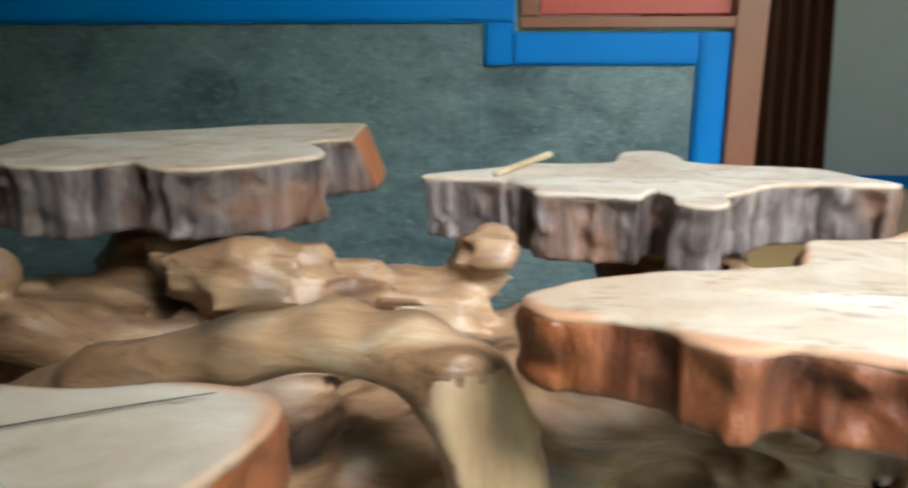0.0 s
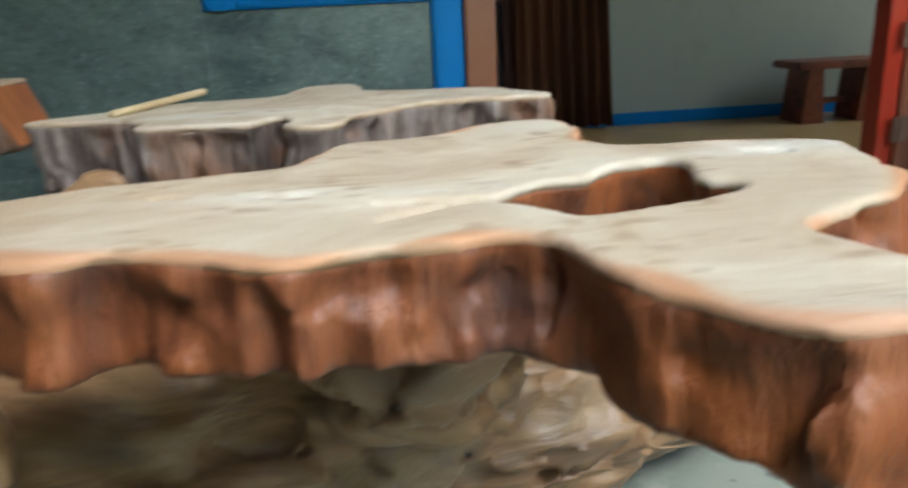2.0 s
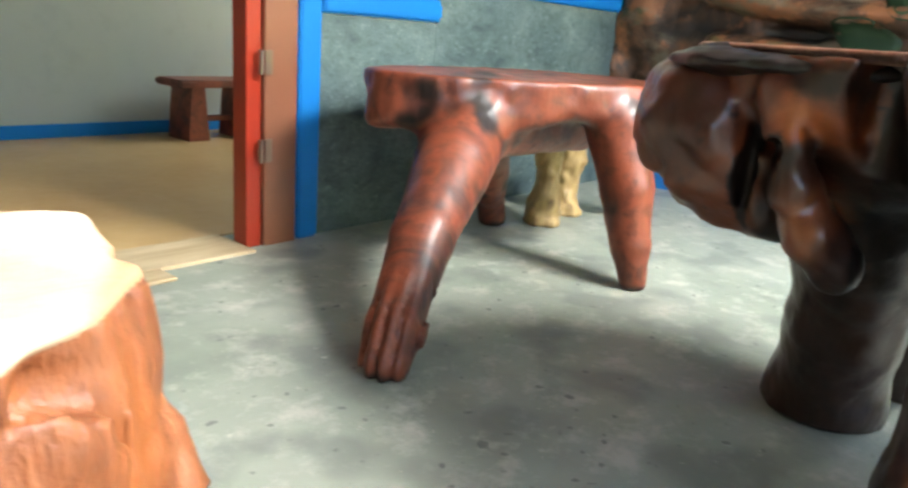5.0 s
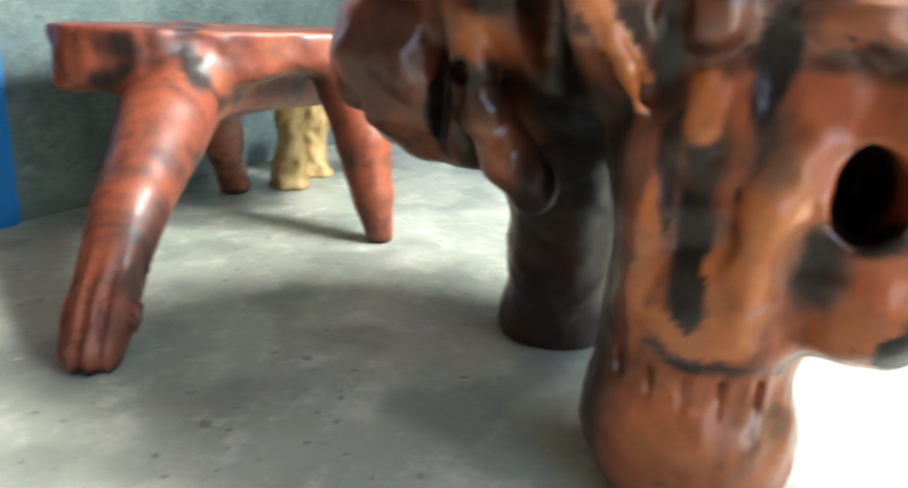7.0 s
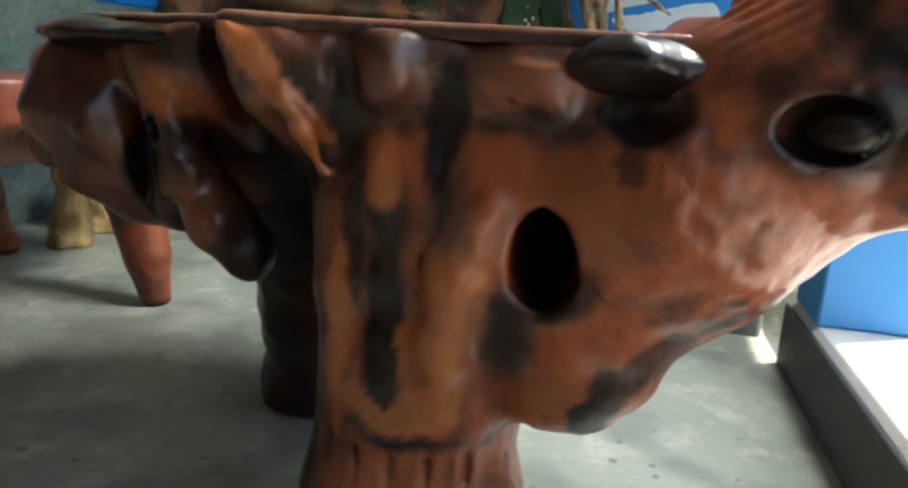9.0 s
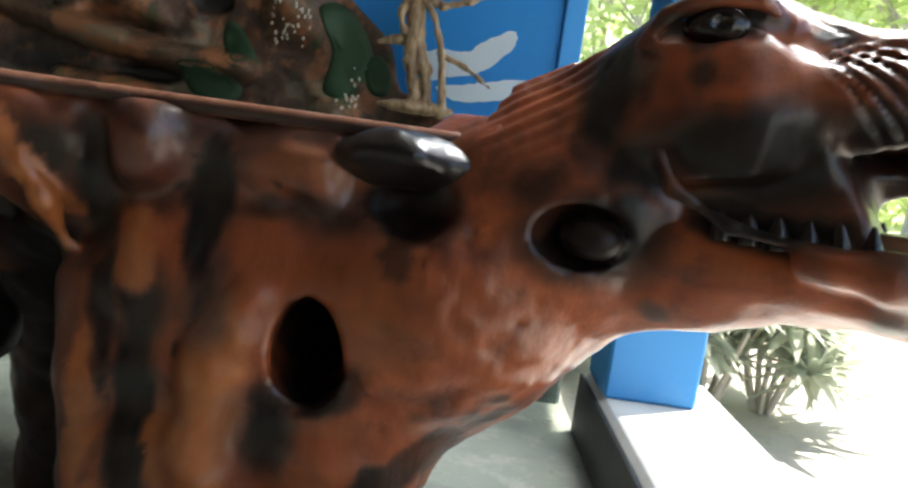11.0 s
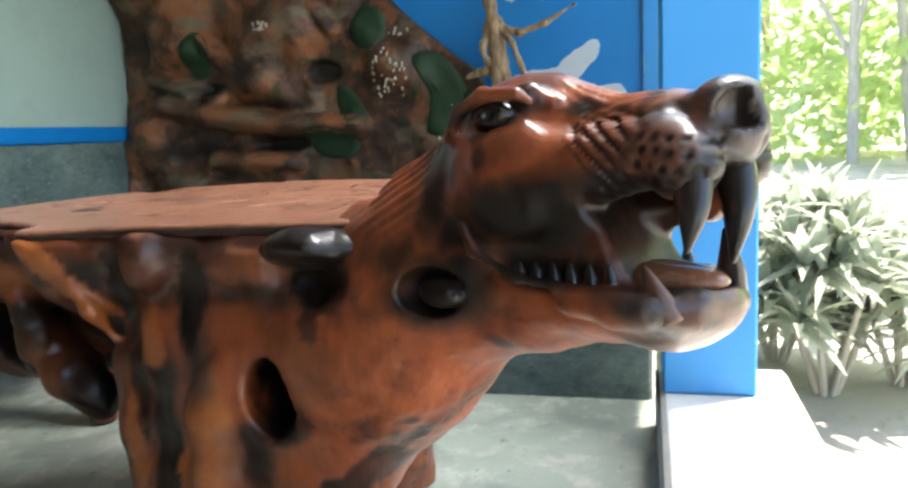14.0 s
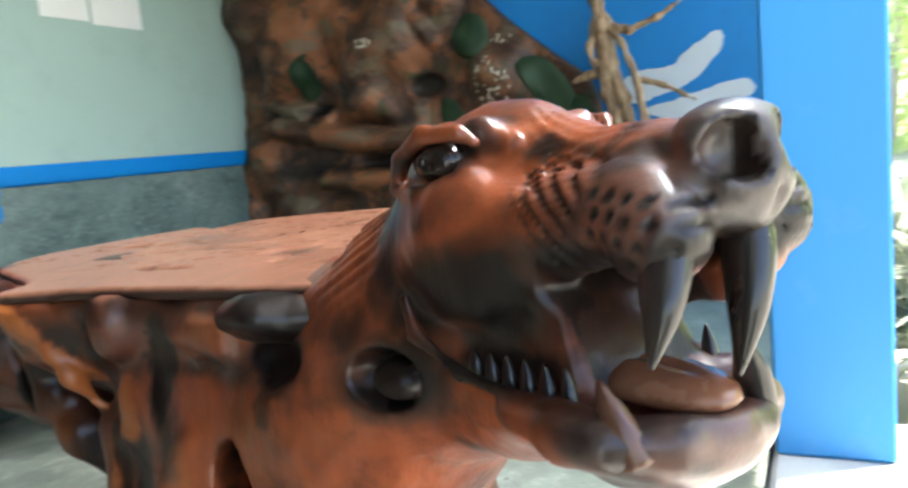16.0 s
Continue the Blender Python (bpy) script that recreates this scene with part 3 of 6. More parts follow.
# door frame, with the red edge of the opened leaf
frame_l = structure("door_frame", box(DOOR[0] - 0.05, WN - 0.035, 0, DOOR[0] + 0.03, WN + 0.11, 2.08, 0.004), M["jamb"], "brown painted wooden door frame")
part("jamb", box(DOOR[1] - 0.075, WN - 0.035, 0, DOOR[1] + 0.045, WN + 0.11, 2.08, 0.004), M["jamb"], frame_l)
part("lintel", box(DOOR[0] - 0.05, WN - 0.035, 2.081, DOOR[1] + 0.045, WN + 0.11, 2.15, 0.004), M["jamb"], frame_l)
part("stop", box(DOOR[1] - 0.128, WN - 0.02, 0, DOOR[1] - 0.076, WN + 0.05, 2.08, 0.003), M["red"], frame_l, "orange-red painted inner strip of the frame")
for z in (0.30, 0.56, 1.7):
    bm = bmesh.new()
    bmesh.ops.create_cone(bm, cap_ends=True, segments=12, radius1=0.008, radius2=0.008, depth=0.07, matrix=pose(DOOR[1] - 0.092, WN - 0.042, z))
    box(DOOR[1] - 0.075, WN - 0.0395, z - 0.035, DOOR[1] - 0.05, WN - 0.0345, z + 0.035, 0, bm)
    part("hinge", bm, M["steel"], frame_l)
sill = structure("threshold", box(DOOR[0] + 0.031, WN - 0.075, -0.01, DOOR[1] - 0.129, WN + 0.139, 0.010, 0.003), M["sawnplain"], "pale worn wooden threshold")
part("offcut", box(1.60, 1.94, 0.001, 1.71, 2.03, 0.012, 0.003), M["sawnplain"], sill, "loose pale board offcut")

wall_e = structure("wall_east", box(XE, -0.44, -0.02, XE + 0.16, WN, CEIL), M["skywall"], "blue wall painted as a sky with white clouds")
structure("wall_end", box(XE - 0.03, -0.53, -0.02, XE + 0.17, -0.441, CEIL, 0.004), M["pillar"], "light blue painted end of the wall")
# unseen, added to close the south side and cut light from the south-west
structure("added_wall_south", box(-3.0, -0.47, -0.02, 0.60, -0.36, CEIL), M["wall"], "unseen added wall in pale green plaster")
# out of view, added to block light onto the table's west face
structure("added_wall_low", box(0.45, -0.895, -0.12, 1.30, -0.79, 0.70, 0.01), M["wall"], "unseen added low wall that keeps out light from the south-west")
# unseen, added to close the porch's west end
structure("added_wall_west", box(-3.14, -0.9, -0.02, -3.0, WN, CEIL), M["wall"], "unseen added wall in pale green plaster")
structure("floor", box(-3.0, -0.475, -0.10, XE, WN + 0.139, 0.0), M["floor"], "worn grey-green smoothed cement floor")
# out of view; south edge placed so sun reaches the kerb, not the floor
structure("ceiling", box(-3.1, -1.67, CEIL, XE + 0.3, WN + 0.14, CEIL + 0.05), M["ceiling"], "unseen grey porch ceiling boards")

# the room behind the doorway
YB = 4.28
structure("room_floor", box(-0.6, WN + 0.141, -0.1, 4.6, YB, 0.004), M["tan"], "tan vinyl room floor")
wall_with_holes("room_wall_back", -0.6, 4.7, YB, YB + 0.12, [(0.95, 1.80, -0.1, 2.1)], M["room"], "grey-green painted back wall of the room")
structure("room_wall_left", box(-0.7, WN + 0.14, -0.02, -0.6, YB + 1.5, CEIL), M["room"], "grey-green painted room wall")
# right side is out of view; its opening is added for the fill lamp
structure("room_wall_right", box(4.6, WN + 0.2, -0.02, 4.7, 2.6, CEIL), M["room"], "grey-green painted room wall")
structure("room_wall_right_end", box(4.6, 3.8, -0.02, 4.7, YB, CEIL), M["room"], "grey-green painted room wall")
structure("room_wall_right_sill", box(4.6, 2.601, -0.02, 4.7, 3.799, 1.0), M["room"], "grey-green painted wall below an unseen added opening")
structure("room_wall_right_head", box(4.6, 2.601, 2.2, 4.7, 3.799, CEIL), M["room"], "grey-green painted wall above an unseen added opening")
structure("room_ceiling", box(-0.7, WN + 0.141, CEIL, 4.7, YB + 1.5, CEIL + 0.05), M["ceiling"], "pale room ceiling")
# near-black paint puts the unlit back room's darkness into the colour
structure("room_wall_dark", box(-0.6, YB + 1.4, -0.02, 2.6, YB + 1.5, CEIL), M["dark"], "back room wall, darkness of the unlit room painted in")
structure("room_wall_passage", box(2.5, YB + 0.121, -0.02, 2.6, YB + 1.4, CEIL), M["dark"], "passage wall, darkness of the unlit room painted in")
structure("passage_floor", box(-0.6, YB + 0.001, -0.1, 2.5, YB + 1.4, 0.002), M["tan"], "tan vinyl floor of the passage")
structure("baseboard", box(1.82, YB - 0.012, 0.0045, 4.6, YB - 0.0005, 0.075, 0.002), M["blue"], "blue skirting of the room")


# kerb and pillar at the open south side
structure("kerb", box(-3.0, -0.785, -0.15, 2.87, -0.476, 0.168, 0.012), M["kerb"], "whitewashed concrete kerb along the porch")
# thin dark sheet: shade of the kerb's side put into the colour
structure("kerb_face", box(-3.0, -0.4765, 0.001, 2.875, -0.466, 0.155, 0.002), M["kerbside"], "side of the kerb, painted dark for its shade")
pillar = structure("pillar", box(2.655, -0.69, 0.169, 2.855, -0.482, CEIL, 0.006), M["pillar"], "square blue painted pillar on the kerb")
structure("step", box(-3.0, -1.22, -0.15, 2.2, -0.90, 0.03, 0.015), M["kerb"], "worn concrete step outside the kerb")

bm = bmesh.new()
bmesh.ops.create_grid(bm, x_segments=80, y_segments=80, size=1)
for v in bm.verts:
    s = 1 + 5 * (abs(v.co.x) + abs(v.co.y))
    v.co = Vector((v.co.x * 14 * s + 2, v.co.y * 14 * s - 6, 0))
    d = max(0, (v.co - Vector((2, -0.5, 0))).length - 4)
    v.co.z = -0.12 + 0.05 * noise.noise(v.co * 0.6) * min(1, d)
structure("ground", bm, M["ground"], "pale sunlit bare ground of the yard", True)
structure("plinth", box(3.06, -0.46, -0.02, XE, 0.35, 0.20, 0.01), M["dado"], "dark cement plinth along the east wall")




# ---- slabs on the root stand ----
def slab(outline, z0, z1, name, label, side, hole=None, group="tree slices", h=0.0052, seed=0.0, flare=0.0, sag=None, notch=(), cut=None, clefts=()):
    """A slice of trunk: sawn faces and ridged bark edge. hole: plan outline of the rotted heart; sag: (x, depth) where the slice gets thicker; notch: bark clefts (x, y, radius); clefts: cracks in the face (xa, ya, xb, yb, half width)."""
    line = curve(outline, 6)
    inner = curve(hole, 5) if hole else None
    xs, ys = [p[0] for p in line], [p[1] for p in line]

    def f(x, y, z, cap):
        px, py = x[:, :, 0], y[:, :, 0]
        d = poly(px, py, line)
        wob = (fbm(px, py, np.float32(seed), 18, 2) - 0.5) * 0.020
        ridge = np.abs(vnoise(px, py, np.float32(seed + 9), 40) - 0.5) * 0.032
        fade = np.clip((z1 - z) / 0.022, 0.08, 1)
        d = (d + wob)[:, :, None] + (ridge[:, :, None] + (fbm(x, y, z, 42, 2) - 0.5) * 0.020) * fade - (z1 - z) * (flare + (0.24 * np.clip((x - 0.70) / 0.10, 0, 1) if sag else 0))
        for nx, ny, nr in notch:
            d = smax(d, nr - np.sqrt((x - nx) ** 2 + (y - ny) ** 2), 0.01)
        if cut:
            (qx, qy, qz), (nx, ny, nz) = cut
            d = smax(d, (x - qx) * nx + (y - qy) * ny + (z - qz) * nz, 0.003)
        if inner:
            hd = poly(px, py, inner) + (fbm(px, py, np.float32(3.0), 36, 2) - 0.5) * 0.03
            d = smax(d, -hd[:, :, None] + (z1 - z) * 0.35, 0.004)
        top = z - z1 + (vnoise(x, y, z * 0, 9) - 0.5) * 0.003
        low = z0 - (sag[1] * np.clip((x - sag[0]) / 0.08, 0, 1) if sag else 0)
        for ax, ay, bx, by, hw in clefts:
            t = np.clip(((px - ax) * (bx - ax) + (py - ay) * (by - ay)) / ((bx - ax) ** 2 + (by - ay) ** 2), 0, 1)
            q = np.hypot(px - ax - t * (bx - ax), py - ay - t * (by - ay)) + (vnoise(px, py, np.float32(5.0), 60) - 0.5) * 0.006
            top = top + (0.012 * np.clip(1.6 - q / hw, 0, 1))[:, :, None]
        if cap:
            return smax(smax(d + 0.0005, top, 0.005), z1 - 0.010 - z, 0.003)
        return smax(smax(d, top + 0.004, 0.004), low - z + (vnoise(x, y, z * 0, 7) - 0.5) * 0.008, 0.008)

    def stain_shade(x, y, z):
        n = fbm(x, y, z, 26, 3) * 0.6 + vnoise(x, y * 3, z, 70) * 0.4
        rim = -poly(x, y, line) + (vnoise(x, y, z, 30) - 0.5) * 0.014
        # cracks and cap edge turn browner below the sawn face
        deep = np.clip((z1 - 0.004 - z) * 300, 0, 1) * (z > z1 - 0.011)
        return np.maximum(np.clip((n - 0.63) * 5.0, 0, 0.7), deep), (0.75 if side == "bark" else 0.12) * np.clip(1.4 - rim / 0.007, 0, 1)

    deep = sag[1] if sag else 0
    lo, hi = (min(xs) - 0.05, min(ys) - 0.05), (max(xs) + 0.05, max(ys) + 0.05)
    body = field_mesh(name, lambda x, y, z: f(x, y, z, False), (*lo, z0 - deep - 0.02), (*hi, z1 + 0.01), h)
    face = field_mesh(name, lambda x, y, z: f(x, y, z, True), (*lo, z1 - 0.018), (*hi, z1 + 0.014), h, stain_shade)
    cx, cy = sum(xs) / len(xs), sum(ys) / len(ys)
    ob = thing(name, label, "wood slab", group, at=(cx, cy, z0))
    part("sawn_face", face, M["sawn"], ob, "pale sawn wood with grain")
    part("bark_edge", body, M[side], ob, "ridged bark edge")
    return ob


slab([(0.320, 0.537), (0.336, 0.501), (0.397, 0.474), (0.43, 0.452), (0.489, 0.448), (0.53, 0.430), (0.558, 0.420), (0.60, 0.427), (0.661, 0.428), (0.679, 0.383), (0.70, 0.350), (0.721, 0.325), (0.75, 0.316), (0.778, 0.324), (0.800, 0.348), (0.792, 0.390),
      (0.786, 0.414), (0.82, 0.434), (0.857, 0.456), (0.880, 0.490), (0.892, 0.520), (0.902, 0.560), (0.906, 0.592), (0.858, 0.615), (0.801, 0.622), (0.762, 0.638), (0.750, 0.665), (0.764, 0.720), (0.752, 0.768), (0.70, 0.764), (0.645, 0.722), (0.578, 0.712), (0.557, 0.672), (0.53, 0.628), (0.422, 0.598), (0.359, 0.574)],
     0.526, 0.583, "wood_slab", "large pale sawn tree slice with a rotted heart and red bark edge", "bark",
     [(0.664, 0.496), (0.699, 0.464), (0.728, 0.466), (0.783, 0.487), (0.768, 0.505), (0.787, 0.557), (0.753, 0.564), (0.697, 0.525)], h=0.0040, flare=0.06, sag=(0.72, 0.055), notch=((0.893, 0.512, 0.006), (0.903, 0.511, 0.009), (0.915, 0.510, 0.012), (0.93, 0.508, 0.016), (0.842, 0.572, 0.007), (0.855, 0.568, 0.006)),
     clefts=((0.60, 0.47, 0.645, 0.50, 0.0025), (0.60, 0.505, 0.66, 0.50, 0.0035), (0.47, 0.55, 0.56, 0.535, 0.0014)))
slab([(0.165, 1.10), (0.24, 1.085), (0.314, 1.055), (0.325, 1.01), (0.335, 0.985), (0.40, 0.972), (0.476, 0.972), (0.490, 1.015), (0.499, 0.938), (0.53, 0.918), (0.563, 0.926), (0.588, 1.0), (0.61, 1.03), (0.66, 1.062), (0.716, 1.085), (0.78, 1.083), (0.835, 1.093), (0.81, 1.16), (0.771, 1.226), (0.68, 1.25),
      (0.598, 1.279), (0.585, 1.35), (0.556, 1.415), (0.50, 1.39), (0.478, 1.32), (0.457, 1.257), (0.40, 1.239), (0.28, 1.20)],
     0.478, 0.57, "wood_slab", "rough grey-barked tree slice resting on an upturned root", "bark_grey", seed=4.0, notch=((0.489, 0.965, 0.016), (0.489, 0.985, 0.013), (0.318, 1.015, 0.016), (0.66, 1.03, 0.022), (0.745, 1.065, 0.014)))
left = slab([(0.11, 1.44), (0.10, 1.33), (0.01, 1.285), (-0.03, 1.23), (0.03, 1.09), (-0.06, 0.98), (-0.15, 0.945), (-0.22, 1.0), (-0.30, 0.94), (-0.45, 1.02), (-0.52, 1.22), (-0.38, 1.36), (-0.2, 1.50), (-0.02, 1.55), (0.08, 1.54)],
            0.50, 0.60, "wood_slab", "weathered tree slice with a fresh orange saw cut", "bark_grey", seed=8.0, cut=((0.020, 1.30, 0.604), (0.923, 0.096, 0.374)))
cutface = bmesh.new()
vs = [cutface.verts.new((0.0225 + lift - (0.096 * (y - 1.30) + 0.374 * (z - 0.604)) / 0.923, y, z)) for lift in (0.0, -0.006) for y, z in ((1.315, 0.592), (1.42, 0.596), (1.52, 0.592), (1.515, 0.508), (1.43, 0.503), (1.335, 0.51))]
cutface.faces.new(vs[:6])
cutface.faces.new(vs[:5:-1])
for i in range(6):
    cutface.faces.new((vs[i], vs[i + 6], vs[(i + 1) % 6 + 6], vs[(i + 1) % 6]))
part("saw_cut", cutface, M["cut"], left, "fresh orange saw cut")
slab([(0.205, 0.35), (0.20, 0.29), (0.15, 0.22), (0.02, 0.17), (-0.14, 0.2), (-0.18, 0.33), (-0.04, 0.36), (0.09, 0.362), (0.165, 0.375)],
     0.50, 0.585, "wood_slab", "pale sawn tree slice with a thin drying crack", "bark", seed=12.0)
stick = thing("wood_stick", "short pale split stick lying on the slab", "stick", at=(0.32, 1.17, 0.575))
bm = bmesh.new()
box(-0.09, -0.006, 0, 0.09, 0.006, 0.009, 0.003, bm)
bmesh.ops.transform(bm, matrix=pose(0.32, 1.17, 0.574, 0, -3, 62), verts=bm.verts)
part("split_wood", bm, M["sawnplain"], stick)
crack = bmesh.new()
pts = [(-0.12, 0.235), (-0.02, 0.262), (0.06, 0.292), (0.13, 0.33), (0.175, 0.352)]
for (ax, ay), (bx, by) in zip(pts, pts[1:]):
    crack.faces.new([crack.verts.new(p) for p in ((ax, ay - 0.0009, 0.5885), (bx, by - 0.0009, 0.5885), (bx, by + 0.0009, 0.5885), (ax, ay + 0.0009, 0.5885))])
part("drying_crack", crack, M["dark"], bpy.data.objects["wood_slab.003"], "thin dark drying crack")


# ---- driftwood root stand ----
SAWN, SAWN_N = (0.302, 0.553, 0.41), (0.42, -0.88, 0.22)     # the slanting saw cut


def root_field(x, y, z):
    w = (fbm(x * 0.5, y * 1.2, z * 1.2, 12, 3) - 0.5) * 0.085 + (np.abs(fbm(x * 0.35, y, z, 30, 2) - 0.5)) * 0.08 - 0.016
    d = limb(x, y, z, [(-0.15, 1.10, 0.17, 0.17), (0.15, 1.05, 0.17, 0.17), (0.42, 1.02, 0.18, 0.20), (0.74, 1.06, 0.22, 0.18), (1.00, 1.09, 0.20, 0.15)], 0.1)
    d = smin(d, limb(x, y, z, [(-0.75, 1.15, 0.14, 0.14), (-0.35, 1.02, 0.22, 0.16), (0.0, 1.0, 0.205, 0.155)], 0.1), 0.06)
    d = smin(d, limb(x, y, z, [(0.20, 0.78, 0.22, 0.15), (0.48, 0.90, 0.26, 0.17)], 0.1), 0.06)
    d = smin(d, limb(x, y, z, [(0.55, 0.95, 0.3, 0.13), (0.62, 0.72, 0.43, 0.07), (0.63, 0.60, 0.49, 0.05)], 0.08), 0.06)
    d = smin(d, limb(x, y, z, [(0.55, 1.15, 0.35, 0.10), (0.55, 1.2, 0.47, 0.07)], 0.08), 0.05)
    d = smin(d, limb(x, y, z, [(-0.3, 1.15, 0.25, 0.12), (-0.25, 1.22, 0.49, 0.08)], 0.08), 0.05)
    d = smin(d, limb(x, y, z, [(0.0, 0.74, 0.22, 0.10), (0.0, 0.50, 0.36, 0.07), (0.02, 0.30, 0.47, 0.05)], 0.08), 0.05)
    # saddle with an upturned tip, and a blunt finger on its other end
    saddle = limb(x, y, z, [(-0.17, 0.98, 0.452, 0.028), (-0.08, 0.98, 0.445, 0.034), (0.02, 1.0, 0.402, 0.042), (0.14, 1.0, 0.378, 0.044), (0.22, 1.0, 0.395, 0.032), (0.268, 1.02, 0.445, 0.021), (0.285, 1.04, 0.492, 0.014)], 0.03)
    d = smin(d, saddle + w * 0.3, 0.035)
    # arched root with a sawn end
    arch = limb(x, y, z, [(-0.30, 0.74, 0.30, 0.05), (-0.08, 0.66, 0.44, 0.032), (0.07, 0.64, 0.485, 0.026), (0.16, 0.635, 0.505, 0.024), (0.235, 0.61, 0.50, 0.028), (0.280, 0.585, 0.48, 0.036), (0.300, 0.575, 0.44, 0.037), (0.306, 0.575, 0.395, 0.036), (0.310, 0.577, 0.362, 0.027)], 0.02)
    # its end is sawn off at a slant
    arch = smax(arch, (x - SAWN[0]) * SAWN_N[0] + (y - SAWN[1]) * SAWN_N[1] + (z - SAWN[2]) * SAWN_N[2], 0.004)
    d = d + w
    d = smin(d, arch + w * 0.18, 0.025)
    for pts in ([(-0.75, 0.95, 0.44, 0.035), (-0.45, 0.86, 0.45, 0.035), (-0.28, 0.82, 0.42, 0.028), (-0.16, 0.80, 0.38, 0.022)], [(-0.6, 0.86, 0.36, 0.04), (-0.3, 0.72, 0.33, 0.04), (0.0, 0.72, 0.28, 0.05)], [(-0.5, 0.7, 0.2, 0.07), (-0.25, 0.62, 0.26, 0.06), (0.0, 0.66, 0.2, 0.07)]):
        d = smin(d, limb(x, y, z, pts, 0.03) + w * 0.2, 0.015)
    d = smin(d, ell(x, y, z, (-0.33, 0.84, 0.485), (0.045, 0.035, 0.035)), 0.015)
    return smax(d, -z, 0.01)


stand = thing("driftwood_stand", "large gnarled brown driftwood root lying on the floor", "root stand", at=(0.3, 1.0, 0))
rme0 = field_mesh("root", root_field, (-0.95, 0.2, -0.01), (1.22, 1.45, 0.55), 0.0085, lambda x, y, z: np.clip((fbm(x * 0.6, y, z, 11, 3) - 0.60) * 5, 0, 0.8))


def root_piece(x, y, z):
    off = (x - SAWN[0]) * SAWN_N[0] + (y - SAWN[1]) * SAWN_N[1] + (z - SAWN[2]) * SAWN_N[2]
    arch = (x > 0.10) & (x < 0.42) & (y > 0.48) & (y < 0.70) & (z > 0.40)
    flat = (np.abs(off) < 0.0045) & (np.hypot(x - 0.300, y - 0.56) < 0.075) & (z > 0.335) & (z < 0.50)
    return np.where(flat, 2, arch.astype(int))


trunk, arched, sawn_end = split_mesh(rme0, root_piece)
part("root", trunk, M["root"], stand, "twisted tan root wood")
part("arched_root", arched, M["root"], stand, "smooth arched root end")
part("sawn_end", sawn_end, M["tancut"], stand, "slanting tan saw cut")

# ---- low bench ----
def bench_field(x, y, z):
    w = (fbm(x, y, z, 7, 3) - 0.5) * 0.055 + np.clip(0.06 - np.abs(fbm(x, y, z * 0.7, 9, 2) - 0.5), 0, 1) * 0.05
    d = poly(x[:, :, 0], y[:, :, 0], curve([(2.15, 1.70), (2.20, 1.56), (2.34, 1.42), (2.62, 1.27), (2.95, 1.18), (3.2, 1.40), (3.15, 1.75), (2.85, 1.88), (2.52, 1.89), (2.28, 1.82)], 4))[:, :, None]
    top = smax(smax(d + w, z - 0.575, 0.012), 0.44 - 0.02 * np.sin(x * 9) - z + w, 0.05)
    for pts in ([(2.44, 1.57, 0.46, 0.13), (2.20, 1.44, 0.35, 0.100), (1.99, 1.335, 0.22, 0.078), (1.88, 1.27, 0.13, 0.066), (1.80, 1.22, 0.07, 0.068), (1.745, 1.19, 0.03, 0.058)],
                [(2.74, 1.27, 0.46, 0.10), (2.72, 1.20, 0.28, 0.08), (2.70, 1.155, 0.12, 0.06), (2.69, 1.13, 0.02, 0.042)],
                [(2.6, 1.65, 0.42, 0.09), (2.82, 1.78, 0.16, 0.06), (2.94, 1.85, 0.02, 0.05)],
                [(2.4, 1.52, 0.43, 0.09), (2.95, 1.5, 0.42, 0.08)]):
        top = smin(top, limb(x, y, z, pts, 0.012) + w * 0.35, 0.04)
    toes = (1 - np.abs(np.sin((0.49 * x - 0.87 * y) * math.pi / 0.032))) ** 1.5 * 0.020 * np.clip((0.20 - z) * 10, 0, 1) * (x < 2.1)
    return smax(top + toes, -z, 0.004)


bench = thing("root_bench", "low glossy red-brown carved root bench with splayed legs", "bench", at=(2.4, 1.5, 0))
# random dark patches; feet darker in the last two centimetres
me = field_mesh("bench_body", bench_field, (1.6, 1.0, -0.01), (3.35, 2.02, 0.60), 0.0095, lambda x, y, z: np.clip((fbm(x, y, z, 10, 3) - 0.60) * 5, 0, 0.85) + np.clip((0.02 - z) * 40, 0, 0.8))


def bench_piece(x, y, z):
    low = z < 0.43 - 0.25 * np.clip(1.95 - x, 0, 0.3)
    return np.where(~low, 0, np.where((x < 2.45) & (y < 1.62), 1, np.where(y < 1.45, 2, 3)))


seat, *legs = split_mesh(me, bench_piece)
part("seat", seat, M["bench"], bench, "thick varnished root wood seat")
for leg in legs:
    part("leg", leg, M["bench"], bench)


# ---- carved table with a beast's head ----
# the head's own axes: u forward along the snout, v to its left side, z up
HQ, HU, HV = (1.649, -0.515), (-0.5275, -0.849), (0.849, -0.5275)


def head_axes(x, y):
    dx, dy = x - HQ[0], y - HQ[1]
    return dx * HU[0] + dy * HU[1], dx * HV[0] + dy * HV[1]


OUTLINE = [(1.715, 0.375), (1.748, 0.26), (1.757, 0.10), (1.765, -0.06), (1.80, -0.14), (1.95, -0.17), (2.2, -0.15), (2.5, 0.0), (2.66, 0.28), (2.6, 0.6), (2.4, 0.76), (2.1, 0.79), (1.93, 0.70), (1.84, 0.52), (1.79, 0.42)]


